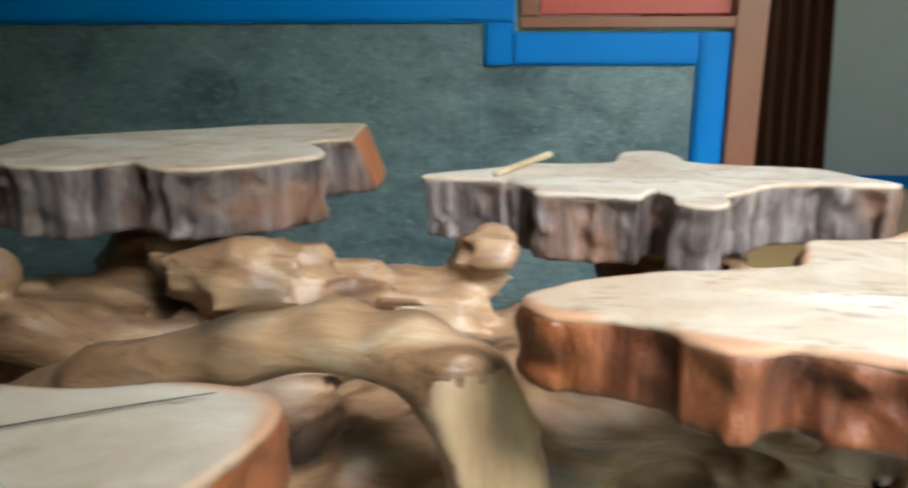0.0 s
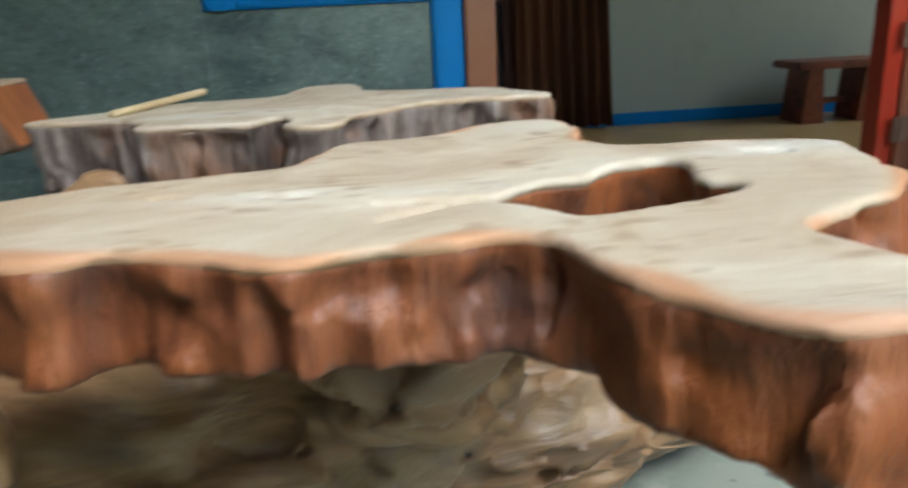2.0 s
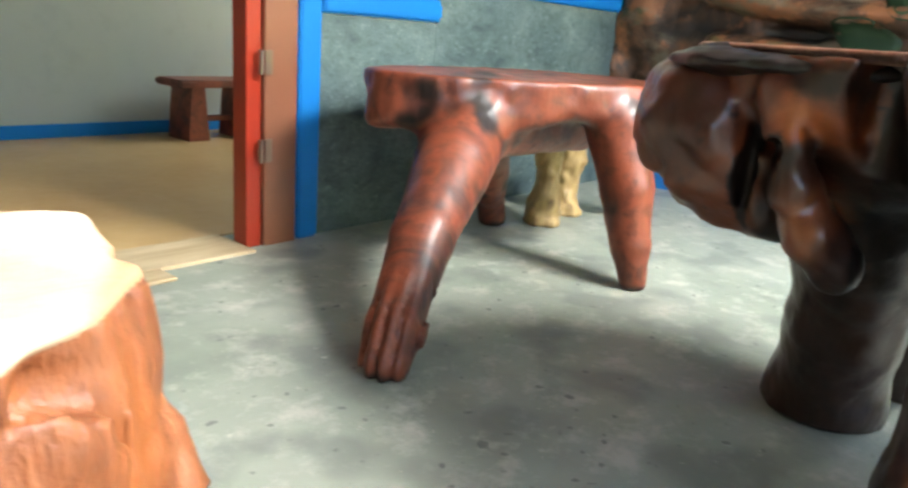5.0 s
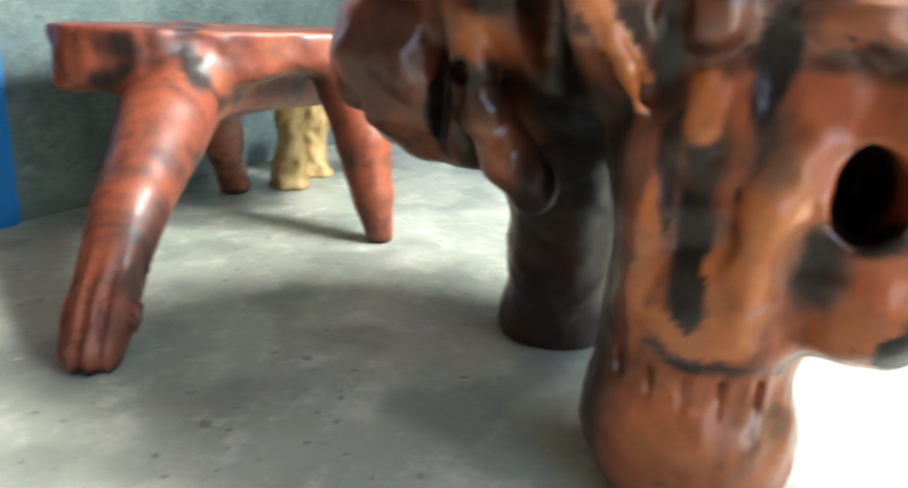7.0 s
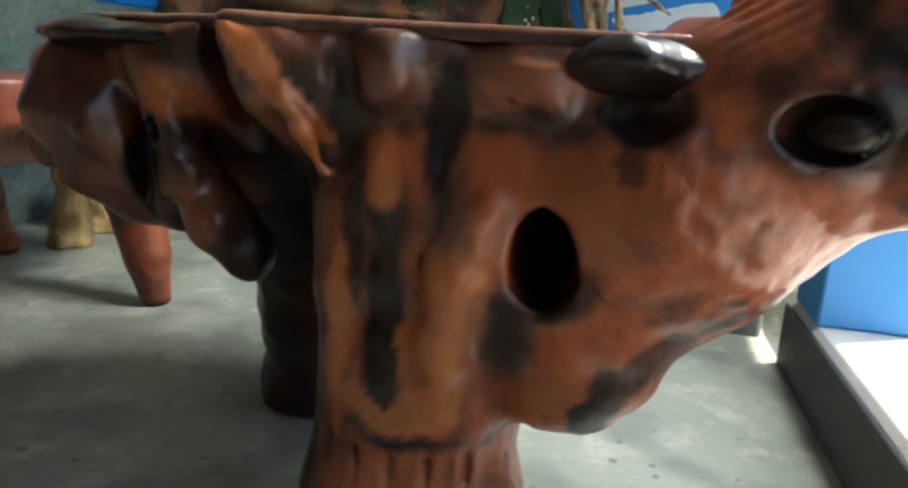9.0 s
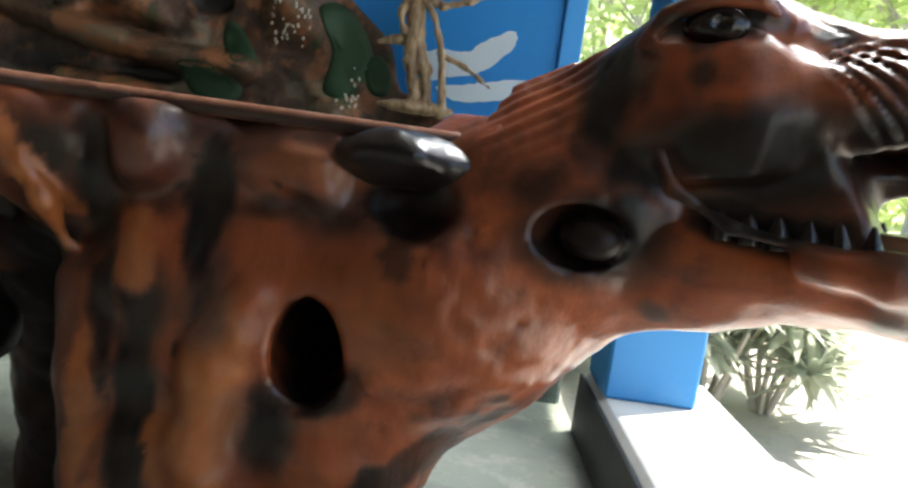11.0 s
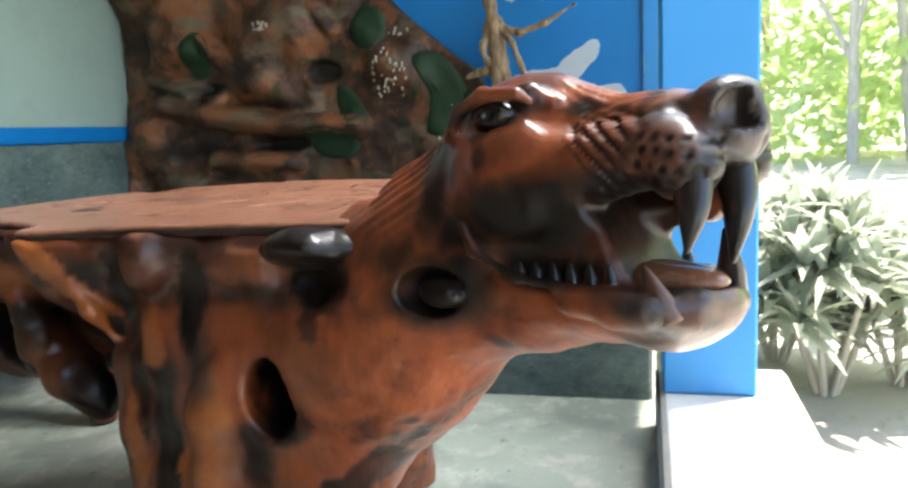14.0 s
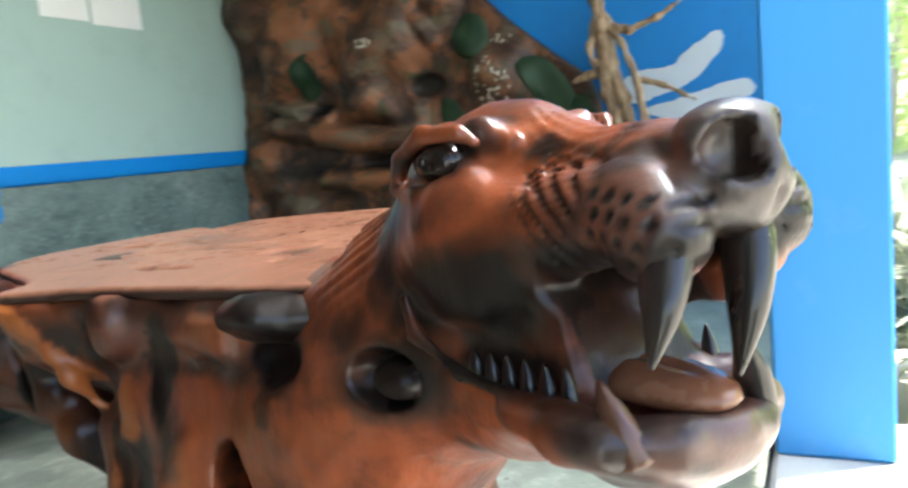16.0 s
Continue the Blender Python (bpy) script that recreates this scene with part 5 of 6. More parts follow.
def head_stain_shade(x, y, z):
    u, v = head_axes(x, y)
    a = np.abs(v - HC)
    n = fbm(x, y, z, 18, 3) - 0.5
    uu, zz = u + n * 0.06, z + n * 0.06
    # stained wood, plus the shade of cheek and mouth painted in
    s = blots(uu, zz, ((-0.290, 0.622, 0.064, 0.048, 0.97), (-0.295, 0.76, 0.040, 0.10, 0.85), (-0.262, 0.69, 0.045, 0.05, 0.85), (-0.165, 0.715, 0.11, 0.050, 0.95), (-0.06, 0.742, 0.07, 0.022, 0.85), (-0.15, 0.665, 0.10, 0.028, 0.95), (-0.222, 0.822, 0.052, 0.024, 0.92),
                       (-0.14, 0.814, 0.020, 0.012, 0.8), (-0.44, 0.63, 0.03, 0.04, 0.5), (-0.34, 0.665, 0.035, 0.03, 0.7), (-0.035, 0.655, 0.06, 0.018, 0.5), (0.02, 0.752, 0.03, 0.02, 0.9), (-0.03, 0.82, 0.03, 0.012, 0.7)))
    up = np.clip((zz - 0.66 - np.clip(-0.20 - uu, 0, 1) * 0.35) * 14, 0, 1)
    s = np.maximum(s, 0.24 * up)
    s = s - 0.5 * blots(uu, zz, ((-0.19, 0.785, 0.055, 0.022, 1.0), (-0.10, 0.835, 0.07, 0.012, 0.7), (-0.37, 0.70, 0.04, 0.04, 0.8)))
    # grooves of the whisker folds carry painted shade
    phi, rad, fold = whisker_fan(u, a, z)
    s = np.maximum(s, 0.7 * fold * (0.5 + 0.5 * np.sin(phi * 56 + 1.2 * np.sin(rad * 40) + 1.5 * vnoise(u, a, z, 30))) ** 2)
    # mouth interior: its darkness is shade put into the colour
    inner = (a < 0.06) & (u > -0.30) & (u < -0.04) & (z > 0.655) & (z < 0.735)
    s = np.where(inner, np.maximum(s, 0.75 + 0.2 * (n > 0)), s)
    # nostril holes blackened with painted shade
    s = np.where((u > 0.02) & (z > 0.795) & (z < 0.832) & (np.abs(a - 0.021) < 0.0125), 1.0, s)
    s = np.maximum(s, np.clip((n - 0.13) * 5, 0, 0.6))
    for i in range(5):
        for j in range(4):
            cu, cz = -0.042 + 0.0145 * i + 0.005 * (j % 2), 0.792 - 0.0125 * j - 0.002 * i
            s = np.maximum(s, np.where(a > 0.03, 0.95 * np.clip(1.9 - np.hypot(u - cu, z - cz) / 0.003, 0, 1), 0))
    # grey-brown nose, chin and pads: yard's reflection painted into the darker wood
    g = np.clip((uu - 0.0) * 40, 0, 1) * (z > 0.75) + 0.8 * np.clip((uu + 0.055) * 22, 0, 1) * (z < 0.665) + 0.45 * np.clip((uu + 0.07) * 20, 0, 1) * (z > 0.735)
    return s, np.clip(g, 0, 1) * np.where(inner | ((a < 0.05) & (z > 0.66) & (z < 0.75) & (u < 0.0)), 0, 1)


def carved_table():
    ob = thing("carved_table", "varnished orange-brown root table carved with a roaring beast's head", "table", at=(2.0, 0.2, 0))
    def body_half(x, y, z):
        return smax(beast_field(x, y, z), head_axes(x, y)[0] + 0.385, 0.001)

    def head_half(x, y, z):
        return smax(beast_field(x, y, z), -0.415 - head_axes(x, y)[0], 0.001)

    base = field_mesh("base", body_half, (1.60, -0.42, -0.01), (2.70, 0.90, 0.72), 0.0086, beast_stain_shade)
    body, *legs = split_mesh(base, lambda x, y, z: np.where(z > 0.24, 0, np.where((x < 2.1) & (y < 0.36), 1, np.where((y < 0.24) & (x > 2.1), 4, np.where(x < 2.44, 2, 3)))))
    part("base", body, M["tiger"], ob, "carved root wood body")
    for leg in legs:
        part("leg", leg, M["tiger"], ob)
    line = curve(OUTLINE, 5)

    gouges = (((2.03, 0.13), (0.05, 0.05), 0.4), ((2.10, 0.31), (0.03, 0.10), 0.2), ((1.90, 0.26), (0.014, 0.05), 0.0), ((2.16, 0.53), (0.04, 0.10), 0.1), ((2.46, 0.66), (0.05, 0.10), 0.5))

    def top(x, y, z):
        d = poly(x[:, :, 0], y[:, :, 0], line)[:, :, None] + (fbm(x, y, z, 18, 3) - 0.5) * 0.016
        cracks = np.abs(fbm(x * 5, y * 0.9, z * 0, 6, 2) - 0.5)
        dip = np.clip(0.018 - cracks, 0, 1) * 0.5 * np.clip((x - 1.85) * 8, 0, 1)
        for c, r, t in gouges:
            dip = np.maximum(dip, 0.009 * np.clip(1.4 * (1 - np.hypot(((x - c[0]) * math.cos(t) + (y - c[1]) * math.sin(t)) / r[0], ((y - c[1]) * math.cos(t) - (x - c[0]) * math.sin(t)) / r[1])) + 2.0 * (fbm(x, y, z, 30, 2) - 0.5), 0, 1))
        return smax(smax(d + 0.009, z - 0.701 + dip, 0.003), 0.684 - z, 0.004)

    # gouge floors and the edge below the planed face are darker
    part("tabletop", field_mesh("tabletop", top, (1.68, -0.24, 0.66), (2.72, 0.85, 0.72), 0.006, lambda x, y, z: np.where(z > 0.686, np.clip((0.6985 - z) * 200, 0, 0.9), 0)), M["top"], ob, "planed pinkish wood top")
    part("carved_head", field_mesh("carved_head", head_half, (1.44, -0.68, 0.38), (2.04, -0.06, 0.90), 0.0042, beast_stain_shade), M["tiger"], ob, "carved beast head with open jaws")

    def at_head(u, v, z):
        return Vector((HQ[0] + u * HU[0] + v * HV[0], HQ[1] + u * HU[1] + v * HV[1], z))

    def tooth(name, pts, material, label, k=10):
        """A curved tapered tooth through (u, v, z, radius)."""
        fine = []
        for (p, q) in zip(pts, pts[1:]):
            for i in range(5):
                t = i / 5
                fine.append([p[j] + (q[j] - p[j]) * t for j in range(4)])
        fine.append(list(pts[-1]))
        for _ in range(3):
            fine = [fine[0]] + [[(fine[i - 1][j] + 2 * fine[i][j] + fine[i + 1][j]) / 4 for j in range(4)] for i in range(1, len(fine) - 1)] + [fine[-1]]
        bm, rings = bmesh.new(), []
        for i, (u, v, z, rad) in enumerate(fine):
            c = at_head(u, v, z)
            along = (at_head(*fine[min(i + 1, len(fine) - 1)][:3]) - at_head(*fine[max(i - 1, 0)][:3])).normalized()
            side = along.cross(Vector((*HU, 0))).normalized()
            out = side.cross(along)
            rings.append([bm.verts.new(c + side * rad * 0.85 * math.cos(6.283 * j / k) + out * rad * 1.1 * math.sin(6.283 * j / k)) for j in range(k)])
        for r0, r1 in zip(rings, rings[1:]):
            for j in range(k):
                bm.faces.new((r0[j], r0[(j + 1) % k], r1[(j + 1) % k], r1[j]))
        bm.faces.new(rings[0])
        bm.faces.new(rings[-1])
        return part(name, bm, material, ob, label, True)

    tooth("fang", [(-0.004, -0.044, 0.772, 0.018), (0.004, -0.052, 0.745, 0.0175), (0.012, -0.066, 0.722, 0.013), (0.012, -0.078, 0.690, 0.002)], M["fang"], "dark polished upper fang")
    tooth("fang", [(0.004, 0.020, 0.772, 0.018), (0.014, 0.014, 0.745, 0.0175), (0.022, 0.0, 0.712, 0.013), (0.022, -0.012, 0.672, 0.002)], M["fang"], "dark polished upper fang")
    tooth("canine", [(-0.010, -0.076, 0.626, 0.018), (-0.016, -0.082, 0.648, 0.0135), (-0.026, -0.086, 0.677, 0.002)], M["canine"], "brown lower canine tooth")
    tooth("canine", [(-0.004, 0.036, 0.634, 0.016), (0.0, 0.030, 0.660, 0.013), (0.002, 0.012, 0.700, 0.002)], M["fang"], "dark lower canine tooth")
    for i in range(6):
        for side in (-0.074, 0.072):
            u = -0.068 - 0.023 * i
            tooth("molar", [(u, side, 0.640, 0.008), (u - 0.002, side, 0.655, 0.007), (u - 0.004, side, 0.672 - 0.0015 * i, 0.0015)], M["fang"], "small dark cheek tooth", 7)

    def tongue(x, y, z):
        u, v = head_axes(x, y)
        d = ell(u, v, z, (-0.045, -0.008, 0.652), (0.062, 0.036, 0.015))
        return smax(d, -ell(u, v, z, (-0.04, -0.008, 0.672), (0.07, 0.005, 0.008)), 0.006) + (vnoise(x, y, z, 40) - 0.5) * 0.003

    part("tongue", field_mesh("tongue", tongue, (1.57, -0.58, 0.62), (1.80, -0.40, 0.68), 0.0035), M["tongue"], ob, "glossy light brown tongue")
    for side in (-1, 1):
        def eyeball(x, y, z, side=side):
            u, v = head_axes(x, y)
            d = ell(u, v, z, (-0.221, HC + side * 0.076, 0.8185), (0.029, 0.021, 0.0185))
            return smax(d, -ell(u, v, z, (-0.212, HC + side * 0.098, 0.8195), (0.008, 0.008, 0.008)), 0.002)
        c = at_head(-0.221, HC + side * 0.076, 0.8185)
        part("eye", field_mesh("eye", eyeball, (c.x - 0.04, c.y - 0.04, 0.79), (c.x + 0.04, c.y + 0.04, 0.85), 0.0025), M["eye"], ob, "black glossy eye")

    def lid(x, y, z):
        d = ell(x, y, z, (1.97, 0.575, 0.672), (0.14, 0.205, 0.026)) + (fbm(x, y, z, 16, 3) - 0.5) * 0.03
        return smax(d, z - 0.704, 0.006)

    part("burnt_rim", field_mesh("burnt_rim", lid, (1.80, 0.30, 0.62), (2.16, 0.82, 0.72), 0.007), M["knob"], ob, "blackened rim of the top")

    def ear(x, y, z):
        d = ell(x, y, z, (1.765, -0.040, 0.668), (0.042, 0.070, 0.028)) + (fbm(x, y, z, 22, 3) - 0.5) * 0.026
        return smax(d, z - 0.698, 0.004)

    part("black_knot", field_mesh("black_knot", ear, (1.69, -0.14, 0.64), (1.83, 0.08, 0.71), 0.005), M["knob"], ob, "black polished knot under the table's edge")


carved_table()


# ---- wall relief, mural and figure on the east wall ----
relief = thing("wood_relief", "carved bark relief with green leaves and ivory chips", "wall relief", at=(XE, 0.9, 0.7))
REDGE = [(2.08, 0.40), (2.085, 1.2), (2.07, 2.0), (1.2, 2.05), (0.86, 1.62), (0.62, 1.36), (0.42, 1.18), (0.26, 1.04), (0.20, 0.86), (0.02, 0.80), (0.0, 0.40)]


def relief_mesh(x, y, z):
    py, pz = y[0], z[0]
    d = poly(py, pz, curve(REDGE, 3))[None]
    depth = 0.045 + 0.13 * np.clip(fbm(py, pz, py * 0, 4.5, 2) - 0.38, 0, 1) * 2 + 0.03 * fbm(py, pz, py * 0 + 2, 16, 3)
    for (ya, za, yb, zb, r, out) in ((1.85, 1.00, 1.35, 0.90, 0.07, 0.15), (1.35, 0.90, 0.85, 0.86, 0.06, 0.14), (1.9, 1.12, 1.55, 1.02, 0.05, 0.12), (1.6, 0.72, 1.2, 0.70, 0.06, 0.13), (1.62, 1.30, 1.42, 1.12, 0.06, 0.10), (0.95, 1.30, 1.1, 1.5, 0.05, 0.1)):
        ey, ez = yb - ya, zb - za
        t = np.clip(((py - ya) * ey + (pz - za) * ez) / (ey * ey + ez * ez), 0, 1)
        q = np.hypot(py - ya - t * ey, pz - za - t * ez) + 0.03 * (fbm(py, pz, py * 0 + 7, 14, 2) - 0.5)
        depth = np.maximum(depth, out * np.sqrt(np.clip(1 - (q / r) ** 2, 0, 1)) + 0.03)
    for cy, cz, ry, rz in ((1.02, 1.115, 0.075, 0.045), (1.62, 1.06, 0.08, 0.03), (1.25, 0.79, 0.12, 0.03)):
        depth = depth - 0.11 * np.clip(1.3 - np.hypot((py - cy) / ry, (pz - cz) / rz), 0, 1)
    return smax(d, (XE - np.maximum(depth, 0.012)[None]) - x, 0.008)


def relief_shade(x, y, z):
    # shade of recesses and hollows put into the colour by carving depth
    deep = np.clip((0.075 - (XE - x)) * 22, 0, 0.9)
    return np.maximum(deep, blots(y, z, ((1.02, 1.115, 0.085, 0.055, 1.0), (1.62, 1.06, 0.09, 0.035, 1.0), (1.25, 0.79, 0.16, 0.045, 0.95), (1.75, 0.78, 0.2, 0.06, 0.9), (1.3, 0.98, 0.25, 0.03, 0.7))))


rme = field_mesh("relief_panel", relief_mesh, (XE - 0.28, -0.03, 0.38), (XE + 0.0, 2.105, 2.1), 0.0115, relief_shade)
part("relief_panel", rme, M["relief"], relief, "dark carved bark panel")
bpy.context.view_layer.update()
from mathutils.bvhtree import BVHTree
rtree = BVHTree.FromPolygons([v.co.copy() for v in rme.vertices], [tuple(p.vertices) for p in rme.polygons])


def on_relief(y, z):
    hit = rtree.ray_cast(Vector((XE - 0.6, y, z)), Vector((1, 0, 0)))
    return hit[0].x if hit[0] else XE


def leaf_patch(pts, name="painted_leaf"):
    """A painted leaf lying on the relief, domed a little."""
    line = curve(pts, 5)
    cy, cz = sum(p[0] for p in line) / len(line), sum(p[1] for p in line) / len(line)
    bm = bmesh.new()
    rings = []
    for s in (1.0, 0.66, 0.33):
        rings.append([bm.verts.new((on_relief(cy + (a - cy) * s, cz + (b - cz) * s) - 0.003 - 0.005 * (1 - s), cy + (a - cy) * s, cz + (b - cz) * s)) for a, b in line])
    mid = bm.verts.new((on_relief(cy, cz) - 0.009, cy, cz))
    n = len(line)
    for r0, r1 in zip(rings, rings[1:]):
        for i in range(n):
            bm.faces.new((r0[i], r0[(i + 1) % n], r1[(i + 1) % n], r1[i]))
    for i in range(n):
        bm.faces.new((rings[-1][i], rings[-1][(i + 1) % n], mid))
    skirt = [bm.verts.new((v.co.x + 0.03, v.co.y, v.co.z)) for v in rings[0]]
    for i in range(n):
        bm.faces.new((rings[0][i], rings[0][(i + 1) % n], skirt[(i + 1) % n], skirt[i]))
    return part(name, bm, M["green"], relief, "dark green painted leaf", True)


leaf_patch([(0.56, 1.14), (0.47, 1.17), (0.36, 1.06), (0.33, 0.93), (0.42, 0.80), (0.52, 0.82), (0.50, 0.98)])
leaf_patch([(0.86, 1.32), (0.80, 1.40), (0.71, 1.36), (0.70, 1.25), (0.78, 1.20), (0.86, 1.24)])
leaf_patch([(1.74, 1.22), (1.66, 1.34), (1.58, 1.28), (1.60, 1.16), (1.68, 1.12)])
leaf_patch([(1.12, 0.84), (0.98, 0.86), (0.86, 0.78), (0.92, 0.71), (1.06, 0.73)])
leaf_patch([(0.36, 0.96), (0.30, 0.99), (0.245, 0.92), (0.255, 0.83), (0.33, 0.84)])
leaf_patch([(0.95, 1.04), (0.88, 1.02), (0.80, 0.88), (0.88, 0.86), (0.95, 0.94)])

chip_bm = bmesh.new()
bmesh.ops.create_icosphere(chip_bm, subdivisions=1, radius=1)
chip_me = bpy.data.meshes.new("ivory_chip")
chip_bm.to_mesh(chip_me)
chip_bm.free()
chip_me.materials.append(M["ivory"])
rng = random.Random(3)
for cy, cz, ry, rz, n in ((0.67, 1.07, 0.085, 0.125, 46), (0.41, 0.795, 0.05, 0.045, 18), (1.26, 1.33, 0.04, 0.03, 14), (0.64, 1.27, 0.05, 0.02, 8), (0.39, 0.90, 0.02, 0.05, 6)):
    for i in range(n):
        r, a = math.sqrt(rng.random()), rng.uniform(0, 6.283)
        y, z = cy + ry * r * math.cos(a), cz + rz * r * math.sin(a)
        c = new("ivory_chip", chip_me)
        c.parent = relief
        c.location = Vector((on_relief(y, z) - 0.003, y, z)) - relief.location
        c.rotation_euler = (rng.uniform(-0.5, 0.5), 0, 0)
        c.scale = (0.004, rng.uniform(0.004, 0.007), rng.uniform(0.006, 0.013))


def mural(pts, name, label):
    """A flat shape painted on the blue wall."""
    line = curve(pts, 6)
    r = random.Random(len(pts))
    bm = bmesh.new()
    bm.faces.new([bm.verts.new((XE - 0.004, a + r.uniform(-0.004, 0.004), b + r.uniform(-0.004, 0.004))) for a, b in line])
    made = bmesh.ops.extrude_face_region(bm, geom=bm.faces[:])
    bmesh.ops.translate(bm, vec=(0.0035, 0, 0), verts=[v for v in made["geom"] if isinstance(v, bmesh.types.BMVert)])
    part(name, bm, M["cloud"], wall_e, label)


mural([(0.17, 1.40), (0.12, 1.36), (0.08, 1.40), (0.02, 1.38), (-0.02, 1.36), (-0.06, 1.42), (-0.03, 1.50), (0.05, 1.46), (0.11, 1.52), (0.16, 1.47)], "painted_cloud", "white painted cloud")
mural([(0.14, 1.02), (0.05, 1.06), (-0.05, 1.06), (-0.13, 1.12), (-0.24, 1.175), (-0.255, 1.12), (-0.19, 1.04), (-0.11, 0.98), (0.0, 0.95), (0.10, 0.93)], "painted_cloud", "white painted cloud")
mural([(0.06, 0.90), (-0.08, 0.93), (-0.20, 0.96), (-0.33, 0.98), (-0.36, 0.92), (-0.22, 0.88), (-0.05, 0.85)], "painted_cloud", "white painted cloud")
mural([(0.32, 1.50), (0.25, 1.56), (0.30, 1.66), (0.42, 1.63), (0.40, 1.53)], "painted_cloud", "white painted cloud")


def figure_field(x, y, z):
    X = 4.13
    d = ell(x, y, z, (X, 0.185, 1.325), (0.026, 0.026, 0.034))
    d = smin(d, ell(x, y, z, (X + 0.01, 0.195, 1.345), (0.03, 0.03, 0.028)), 0.01)
    d = smin(d, limb(x, y, z, [(X, 0.18, 1.29, 0.02), (X, 0.175, 1.24, 0.042), (X, 0.165, 1.15, 0.034), (X, 0.16, 1.09, 0.042)], 0.02), 0.02)
    d = smin(d, limb(x, y, z, [(X - 0.01, 0.14, 1.23, 0.02), (X - 0.04, 0.06, 1.20, 0.016), (X - 0.05, -0.04, 1.23, 0.013), (X - 0.05, -0.17, 1.295, 0.006)], 0.015), 0.01)
    d = smin(d, limb(x, y, z, [(X - 0.02, 0.15, 1.24, 0.012), (X - 0.05, 0.09, 1.16, 0.013), (X - 0.06, 0.04, 1.02, 0.014), (X - 0.05, 0.02, 0.86, 0.016), (X - 0.04, 0.01, 0.78, 0.018)], 0.01), 0.006)
    d = smin(d, limb(x, y, z, [(X, 0.18, 1.08, 0.03), (X - 0.01, 0.16, 0.97, 0.028), (X - 0.02, 0.13, 0.83, 0.024)], 0.02), 0.015)
    d = smin(d, limb(x, y, z, [(X, 0.15, 1.08, 0.026), (X - 0.02, 0.10, 0.95, 0.024), (X - 0.02, 0.08, 0.82, 0.022)], 0.02), 0.015)
    d = smin(d, limb(x, y, z, [(X - 0.03, 0.05, 1.02, 0.012), (X - 0.03, -0.06, 0.98, 0.011), (X - 0.03, -0.17, 0.91, 0.008)], 0.01), 0.01)
    d = smin(d, limb(x, y, z, [(X, 0.20, 1.24, 0.018), (X - 0.03, 0.225, 1.15, 0.014), (X - 0.03, 0.20, 1.08, 0.012)], 0.01), 0.01)
    d = smin(d, limb(x, y, z, [(X, 0.22, 1.06, 0.022), (X, 0.30, 1.04, 0.012)], 0.01), 0.012)
    d = smin(d, ell(x, y, z, (X - 0.01, 0.12, 0.795), (0.07, 0.16, 0.028)), 0.02)
    return d + (fbm(x, y, z, 40, 2) - 0.5) * 0.014


fig = thing("driftwood_figure", "slim standing figure pieced from pale driftwood", "statue", at=(4.13, 0.12, 0.78))
part("driftwood_body", field_mesh("driftwood_body", figure_field, (4.0, -0.20, 0.755), (4.24, 0.34, 1.40), 0.0062), M["figure"], fig)

sign = thing("paper_notice", "blank white paper sheet pasted on the wall", "paper", at=(3.4, WN, 1.48))
part("sheet", box(3.14, WN - 0.004, 1.485, 3.36, WN - 0.0005, 1.80), M["paper"], sign)
part("sheet", box(3.375, WN - 0.004, 1.475, 3.63, WN - 0.0005, 1.80), M["paper"], sign)

# ---- stumps by the wall ----


def stump(x, y, h, r, seed, lean=0.0):
    ob = thing("wood_stump", "short pale yellow peeled tree stump by the wall", "stump", "stumps by the wall", at=(x, y, 0))

    def f(X, Y, Z):
        q = np.hypot(X - x - lean * Z, Y - y) - r * (1 + 0.18 * np.sin(Z * 26 + seed) + 0.25 * np.clip(0.06 - Z, 0, 1) / 0.06)
        return smax(smax(q + (fbm(X, Y, Z, 22, 2) - 0.5) * 0.045, Z - h, 0.01), -Z, 0.004)

    part("peeled_wood", field_mesh("peeled_wood", f, (x - r * 2, y - r * 2, -0.01), (x + r * 2 + 0.04, y + r * 2, h + 0.02), 0.009), M["stump"], ob)


stump(3.12, 1.74, 0.34, 0.055, 0.0)
stump(3.34, 1.80, 0.30, 0.06, 2.0, 0.1)
stump(3.52, 1.62, 0.26, 0.05, 4.0, -0.1)


# ---- the room behind ----
def curtain_panel(x0, x1, y, z0, z1, folds, parent, seed, sweep=0.0):
    bm = bmesh.new()
    rng2 = random.Random(seed)
    nu, nv = folds * 8, 14
    ph = rng2.uniform(0, 6)
    grid = []
    for j in range(nv + 1):
        t = j / nv
        row = []
        for i in range(nu + 1):
            s = i / nu
            amp = 0.018 + 0.022 * t
            x = x0 + (x1 - x0) * s + sweep * t * s
            row.append(bm.verts.new((x, y + amp * math.sin(s * folds * 6.283 + ph + 0.5 * math.sin(3 * t + s * 4)), z1 + (z0 - z1) * t)))
        grid.append(row)
    for a, b in zip(grid, grid[1:]):
        for i in range(nu):
            bm.faces.new((a[i], a[i + 1], b[i + 1], b[i]))
    bmesh.ops.solidify(bm, geom=bm.faces[:], thickness=0.004)
    return part("curtain_panel", bm, M["curtain"], parent, "", True)


curtain = thing("door_curtain", "dark brown cloth curtain drawn apart in a doorway", "curtain", at=(1.4, YB - 0.06, 2.1))
curtain_panel(0.92, 1.17, YB - 0.05, 0.02, 2.09, 4, curtain, 1, -0.03)
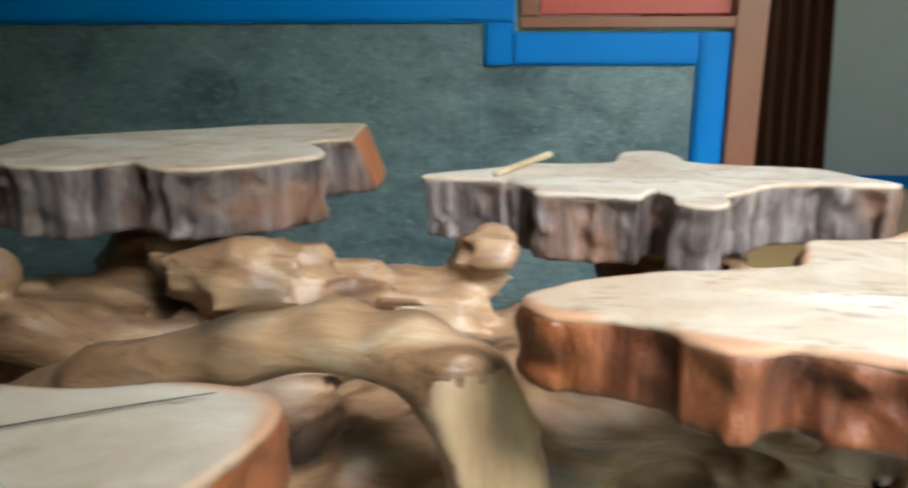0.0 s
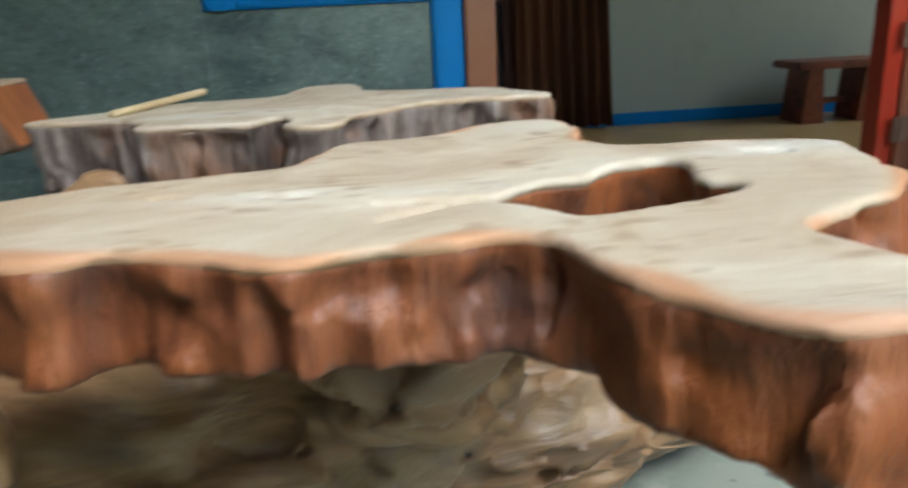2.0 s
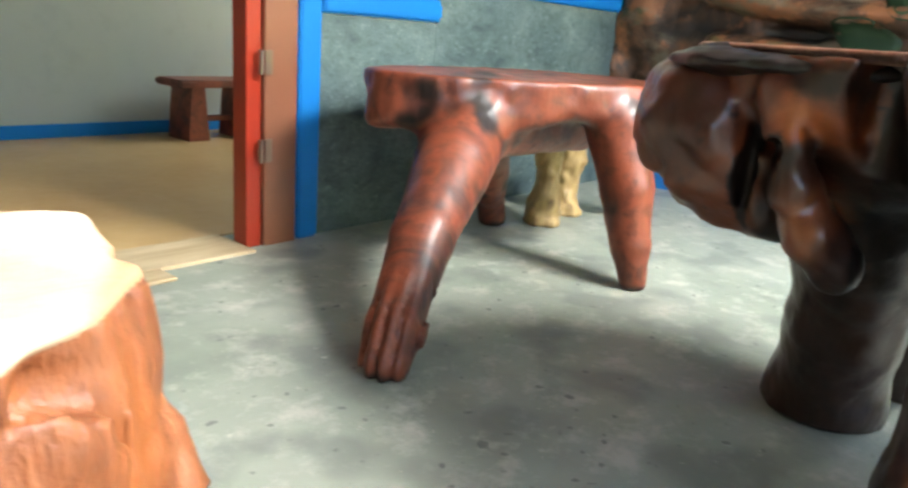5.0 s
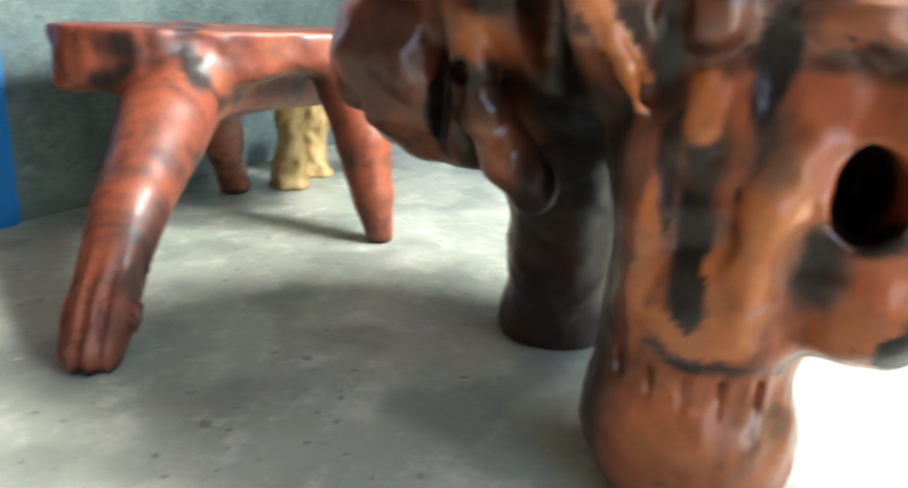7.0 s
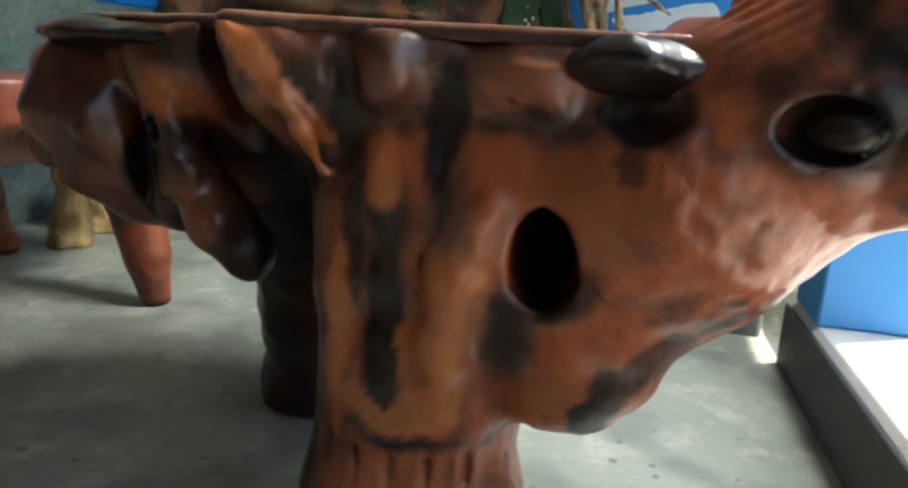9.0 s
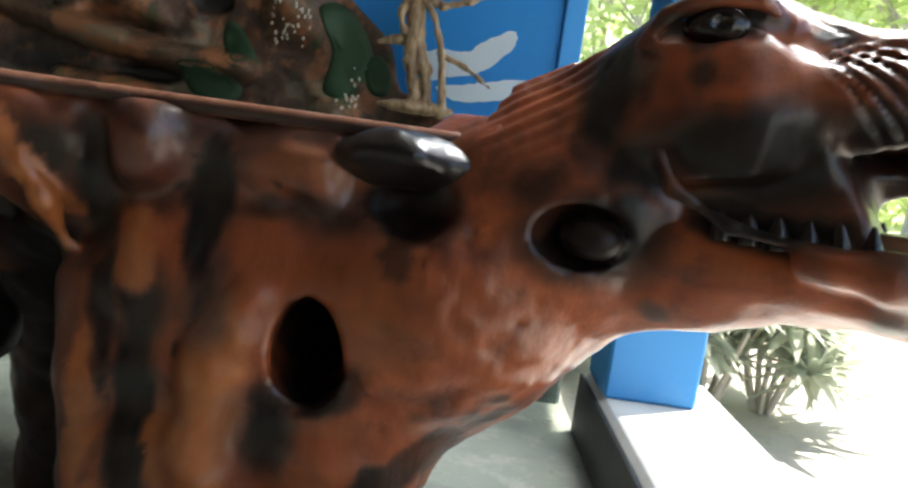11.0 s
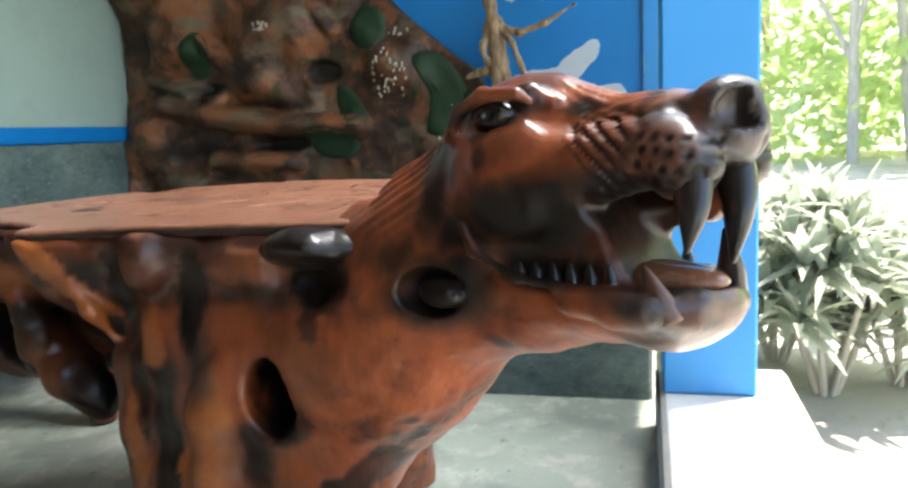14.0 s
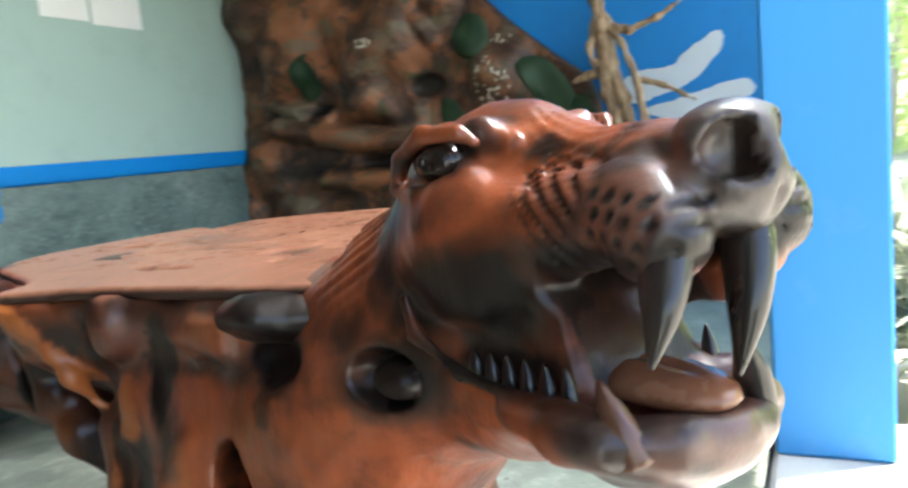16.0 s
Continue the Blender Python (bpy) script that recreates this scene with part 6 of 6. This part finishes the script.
curtain_panel(1.40, 1.83, YB - 0.05, 0.02, 2.09, 7, curtain, 2, 0.12)
bm = bmesh.new()
bmesh.ops.create_cone(bm, cap_ends=True, segments=10, radius1=0.01, radius2=0.01, depth=1.1, matrix=pose(1.4, YB - 0.05, 2.1, 0, 90, 0))
part("curtain_rod", bm, M["steel"], curtain)
hung = thing("hung_cloth", "pink and slate cloth hanging in the dark back room", "cloth", at=(1.4, YB + 0.6, 0.0))
part("slate_cloth", box(1.16, YB + 0.55, 0.003, 1.44, YB + 0.60, 0.72, 0.02), M["greycloth"], hung)
part("pink_cloth", box(1.05, YB + 0.62, 0.003, 1.60, YB + 0.66, 1.5, 0.015), M["pink"], hung, "faded pink cloth")
part("cloth_strip", box(1.46, YB + 0.56, 0.30, 1.50, YB + 0.59, 1.3, 0.01), M["pink"], hung, "pale hanging strip")


def stool(x, y):
    ob = thing("low_stool", "low dark red-brown wooden stool by the back wall", "stool", at=(x, y, 0))
    part("seat", box(x - 0.28, y - 0.14, 0.295, x + 0.28, y + 0.14, 0.335, 0.010, None, 2), M["bench"], ob)
    for sx in (-0.16, 0.16):
        bm = box(-0.05, -0.11, 0.0, 0.05, 0.11, 0.29)
        for v in bm.verts:
            v.co.x *= 1.25 if v.co.z < 0.1 else 0.75
        bmesh.ops.subdivide_edges(bm, edges=bm.edges[:], cuts=1)
        bmesh.ops.translate(bm, vec=(x + sx, y, 0.005), verts=bm.verts)
        part("leg", bm, M["bench"], ob)
    part("stretcher", box(x - 0.2, y - 0.02, 0.10, x + 0.2, y + 0.02, 0.13, 0.004), M["bench"], ob)


stool(3.12, 4.02)


# ---- planting outside ----
def rosettes(name, x, y, base, spread, height, count, length, half, material, parent, seed):
    """Rosettes of strap leaves on short stems."""
    rng3 = random.Random(seed)
    vs, fs = [], []
    for c in range(count):
        a, r = rng3.uniform(0, 6.283), spread * math.sqrt(rng3.random())
        hub = Vector((x + r * math.cos(a), y + r * math.sin(a), base + height * (1 - 0.65 * (r / spread) ** 2) * rng3.uniform(0.55, 1.0)))
        for i in range(20):
            b, up = i * 2.4 + rng3.uniform(-0.3, 0.3), rng3.uniform(-0.1, 1.0)
            d = Vector((math.cos(b) * (1.15 - max(up, 0)), math.sin(b) * (1.15 - max(up, 0)), up)).normalized()
            side = d.cross(Vector((0, 0, 1))).normalized() if abs(d.z) < 0.99 else Vector((1, 0, 0))
            ll, ww, dr = length * rng3.uniform(0.6, 1.15), half * rng3.uniform(0.7, 1.2), rng3.uniform(0.15, 0.55)
            k0 = len(vs)
            for k in range(6):
                t = k / 5
                p = hub + d * ll * t - Vector((0, 0, dr * ll * t * t))
                w = ww * (0.45 + 2.2 * t * (1 - t)) * (1 - t ** 4)
                vs += [p - side * w + Vector((0, 0, w * 0.35)), p, p + side * w + Vector((0, 0, w * 0.35))]
            for k in range(5):
                for j in (0, 1):
                    q = k0 + 3 * k + j
                    fs.append((q, q + 1, q + 4, q + 3))
    me = bpy.data.meshes.new(name)
    me.from_pydata(vs, [], fs)
    me.polygons.foreach_set("use_smooth", [True] * len(me.polygons))
    return part(name, me, material, parent)


for i, (x, y, s, h, n) in enumerate(((3.50, -1.02, 0.32, 0.60, 40), (3.85, -0.92, 0.34, 0.64, 34), (3.62, -1.28, 0.24, 0.42, 20))):
    bush = thing("strap_leaf_bush", "bush of pale grey-green strap leaves on the ground", "plant", "bushes outside the porch", at=(x, y, -0.12))
    rosettes("leaves", x, y, -0.06, s, h, n, 0.25, 0.019, M["leaf"], bush, 50 + i)
    for k in range(7):
        a = k * 0.9
        bm = bmesh.new()
        bmesh.ops.create_cone(bm, segments=6, radius1=0.012, radius2=0.009, depth=0.45, matrix=look((x + 0.1 * math.cos(a), y + 0.1 * math.sin(a), 0.1), (x, y, -0.2)))
        part("stem", bm, M["tbark"], bush, "", True)


def leaf_cloud(name, tips, n, size, spread, material, parent, rng4):
    vs, fs = [], []
    for t in tips:
        for k in range(n):
            c = t + Vector((rng4.gauss(0, spread), rng4.gauss(0, spread), rng4.gauss(0, spread * 0.8)))
            d = Vector((rng4.gauss(0, 1), rng4.gauss(0, 1), rng4.gauss(-0.3, 0.6))).normalized()
            s = d.cross(Vector((rng4.gauss(0, 1), rng4.gauss(0, 1), 1))).normalized()
            ll = size * rng4.uniform(0.6, 1.2)
            b = len(vs)
            vs += [c, c + d * ll * 0.5 + s * ll * 0.2, c + d * ll, c + d * ll * 0.5 - s * ll * 0.2]
            fs.append((b, b + 1, b + 2, b + 3))
    me = bpy.data.meshes.new(name)
    me.from_pydata(vs, [], fs)
    return part(name, me, material, parent)


def tree(x, y, h, r, seed):
    rng4 = random.Random(seed)
    ob = thing("garden_tree", "slim pale-trunked tree with light green leaves", "tree", "trees behind the yard", at=(x, y, -0.12))
    bm = bmesh.new()
    tips = []

    def branch(a, d, length, rad, depth):
        b = a + d * length
        m = d.to_track_quat("Z", "Y").to_matrix().to_4x4()
        m.translation = (a + b) / 2
        bmesh.ops.create_cone(bm, segments=7, radius1=rad, radius2=rad * 0.65, depth=length * 1.02, matrix=m)
        tips.append(b)
        if depth:
            for i in range(3):
                nd = (d + Vector((rng4.uniform(-1, 1), rng4.uniform(-1, 1), rng4.uniform(-0.2, 0.5))) * 0.8).normalized()
                branch(a + d * length * rng4.uniform(0.45, 1), nd, length * 0.6, rad * 0.55, depth - 1)

    branch(Vector((x, y, -0.2)), Vector((rng4.uniform(-0.1, 0.1), rng4.uniform(-0.1, 0.1), 1)).normalized(), h * 0.5, r, 3)
    part("trunk", bm, M["tbark"], ob, "", True)
    leaf_cloud("crown", tips, 34, 0.42, 0.6, M["tree_leaf"], ob, rng4)
    return ob


trng = random.Random(21)
for i in range(17):
    a = -0.02 - 0.075 * i + trng.uniform(-0.02, 0.02)
    d = 15 + 8 * trng.random()
    tree(1 + d * math.cos(a * 1.0), -0.2 + d * math.sin(a), 6.5 + 3 * trng.random(), 0.11, 100 + i)
under = thing("undergrowth", "dense light green undergrowth at the yard's edge", "undergrowth", "", "stuff", at=(16, -6, 0))
tips = []
for i in range(420):
    a, d = trng.uniform(-1.5, 0.03), trng.uniform(15.5, 21)
    tips.append(Vector((1 + d * math.cos(a), -0.2 + d * math.sin(a), trng.uniform(-0.1, 3.2))))
leaf_cloud("undergrowth_leaves", tips, 30, 0.42, 0.45, M["tree_leaf"], under, trng)

# backdrop far behind the trees: sunlit haze painted in and made to glow
m = Mat("glowing_foliage", 0.9)
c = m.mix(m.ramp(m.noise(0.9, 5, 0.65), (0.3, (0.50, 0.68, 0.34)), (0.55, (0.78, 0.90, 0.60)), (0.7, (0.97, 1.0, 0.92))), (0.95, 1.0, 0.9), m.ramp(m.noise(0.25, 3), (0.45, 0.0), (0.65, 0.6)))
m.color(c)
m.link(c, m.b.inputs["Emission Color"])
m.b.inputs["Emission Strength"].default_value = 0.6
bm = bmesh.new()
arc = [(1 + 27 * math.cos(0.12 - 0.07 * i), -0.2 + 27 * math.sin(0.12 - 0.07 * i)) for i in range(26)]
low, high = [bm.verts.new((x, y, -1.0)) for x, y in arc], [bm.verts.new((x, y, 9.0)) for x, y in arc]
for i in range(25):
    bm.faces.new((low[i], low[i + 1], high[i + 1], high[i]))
structure("backdrop", bm, m.m, "distant foliage backdrop with pale haze and glow painted in")
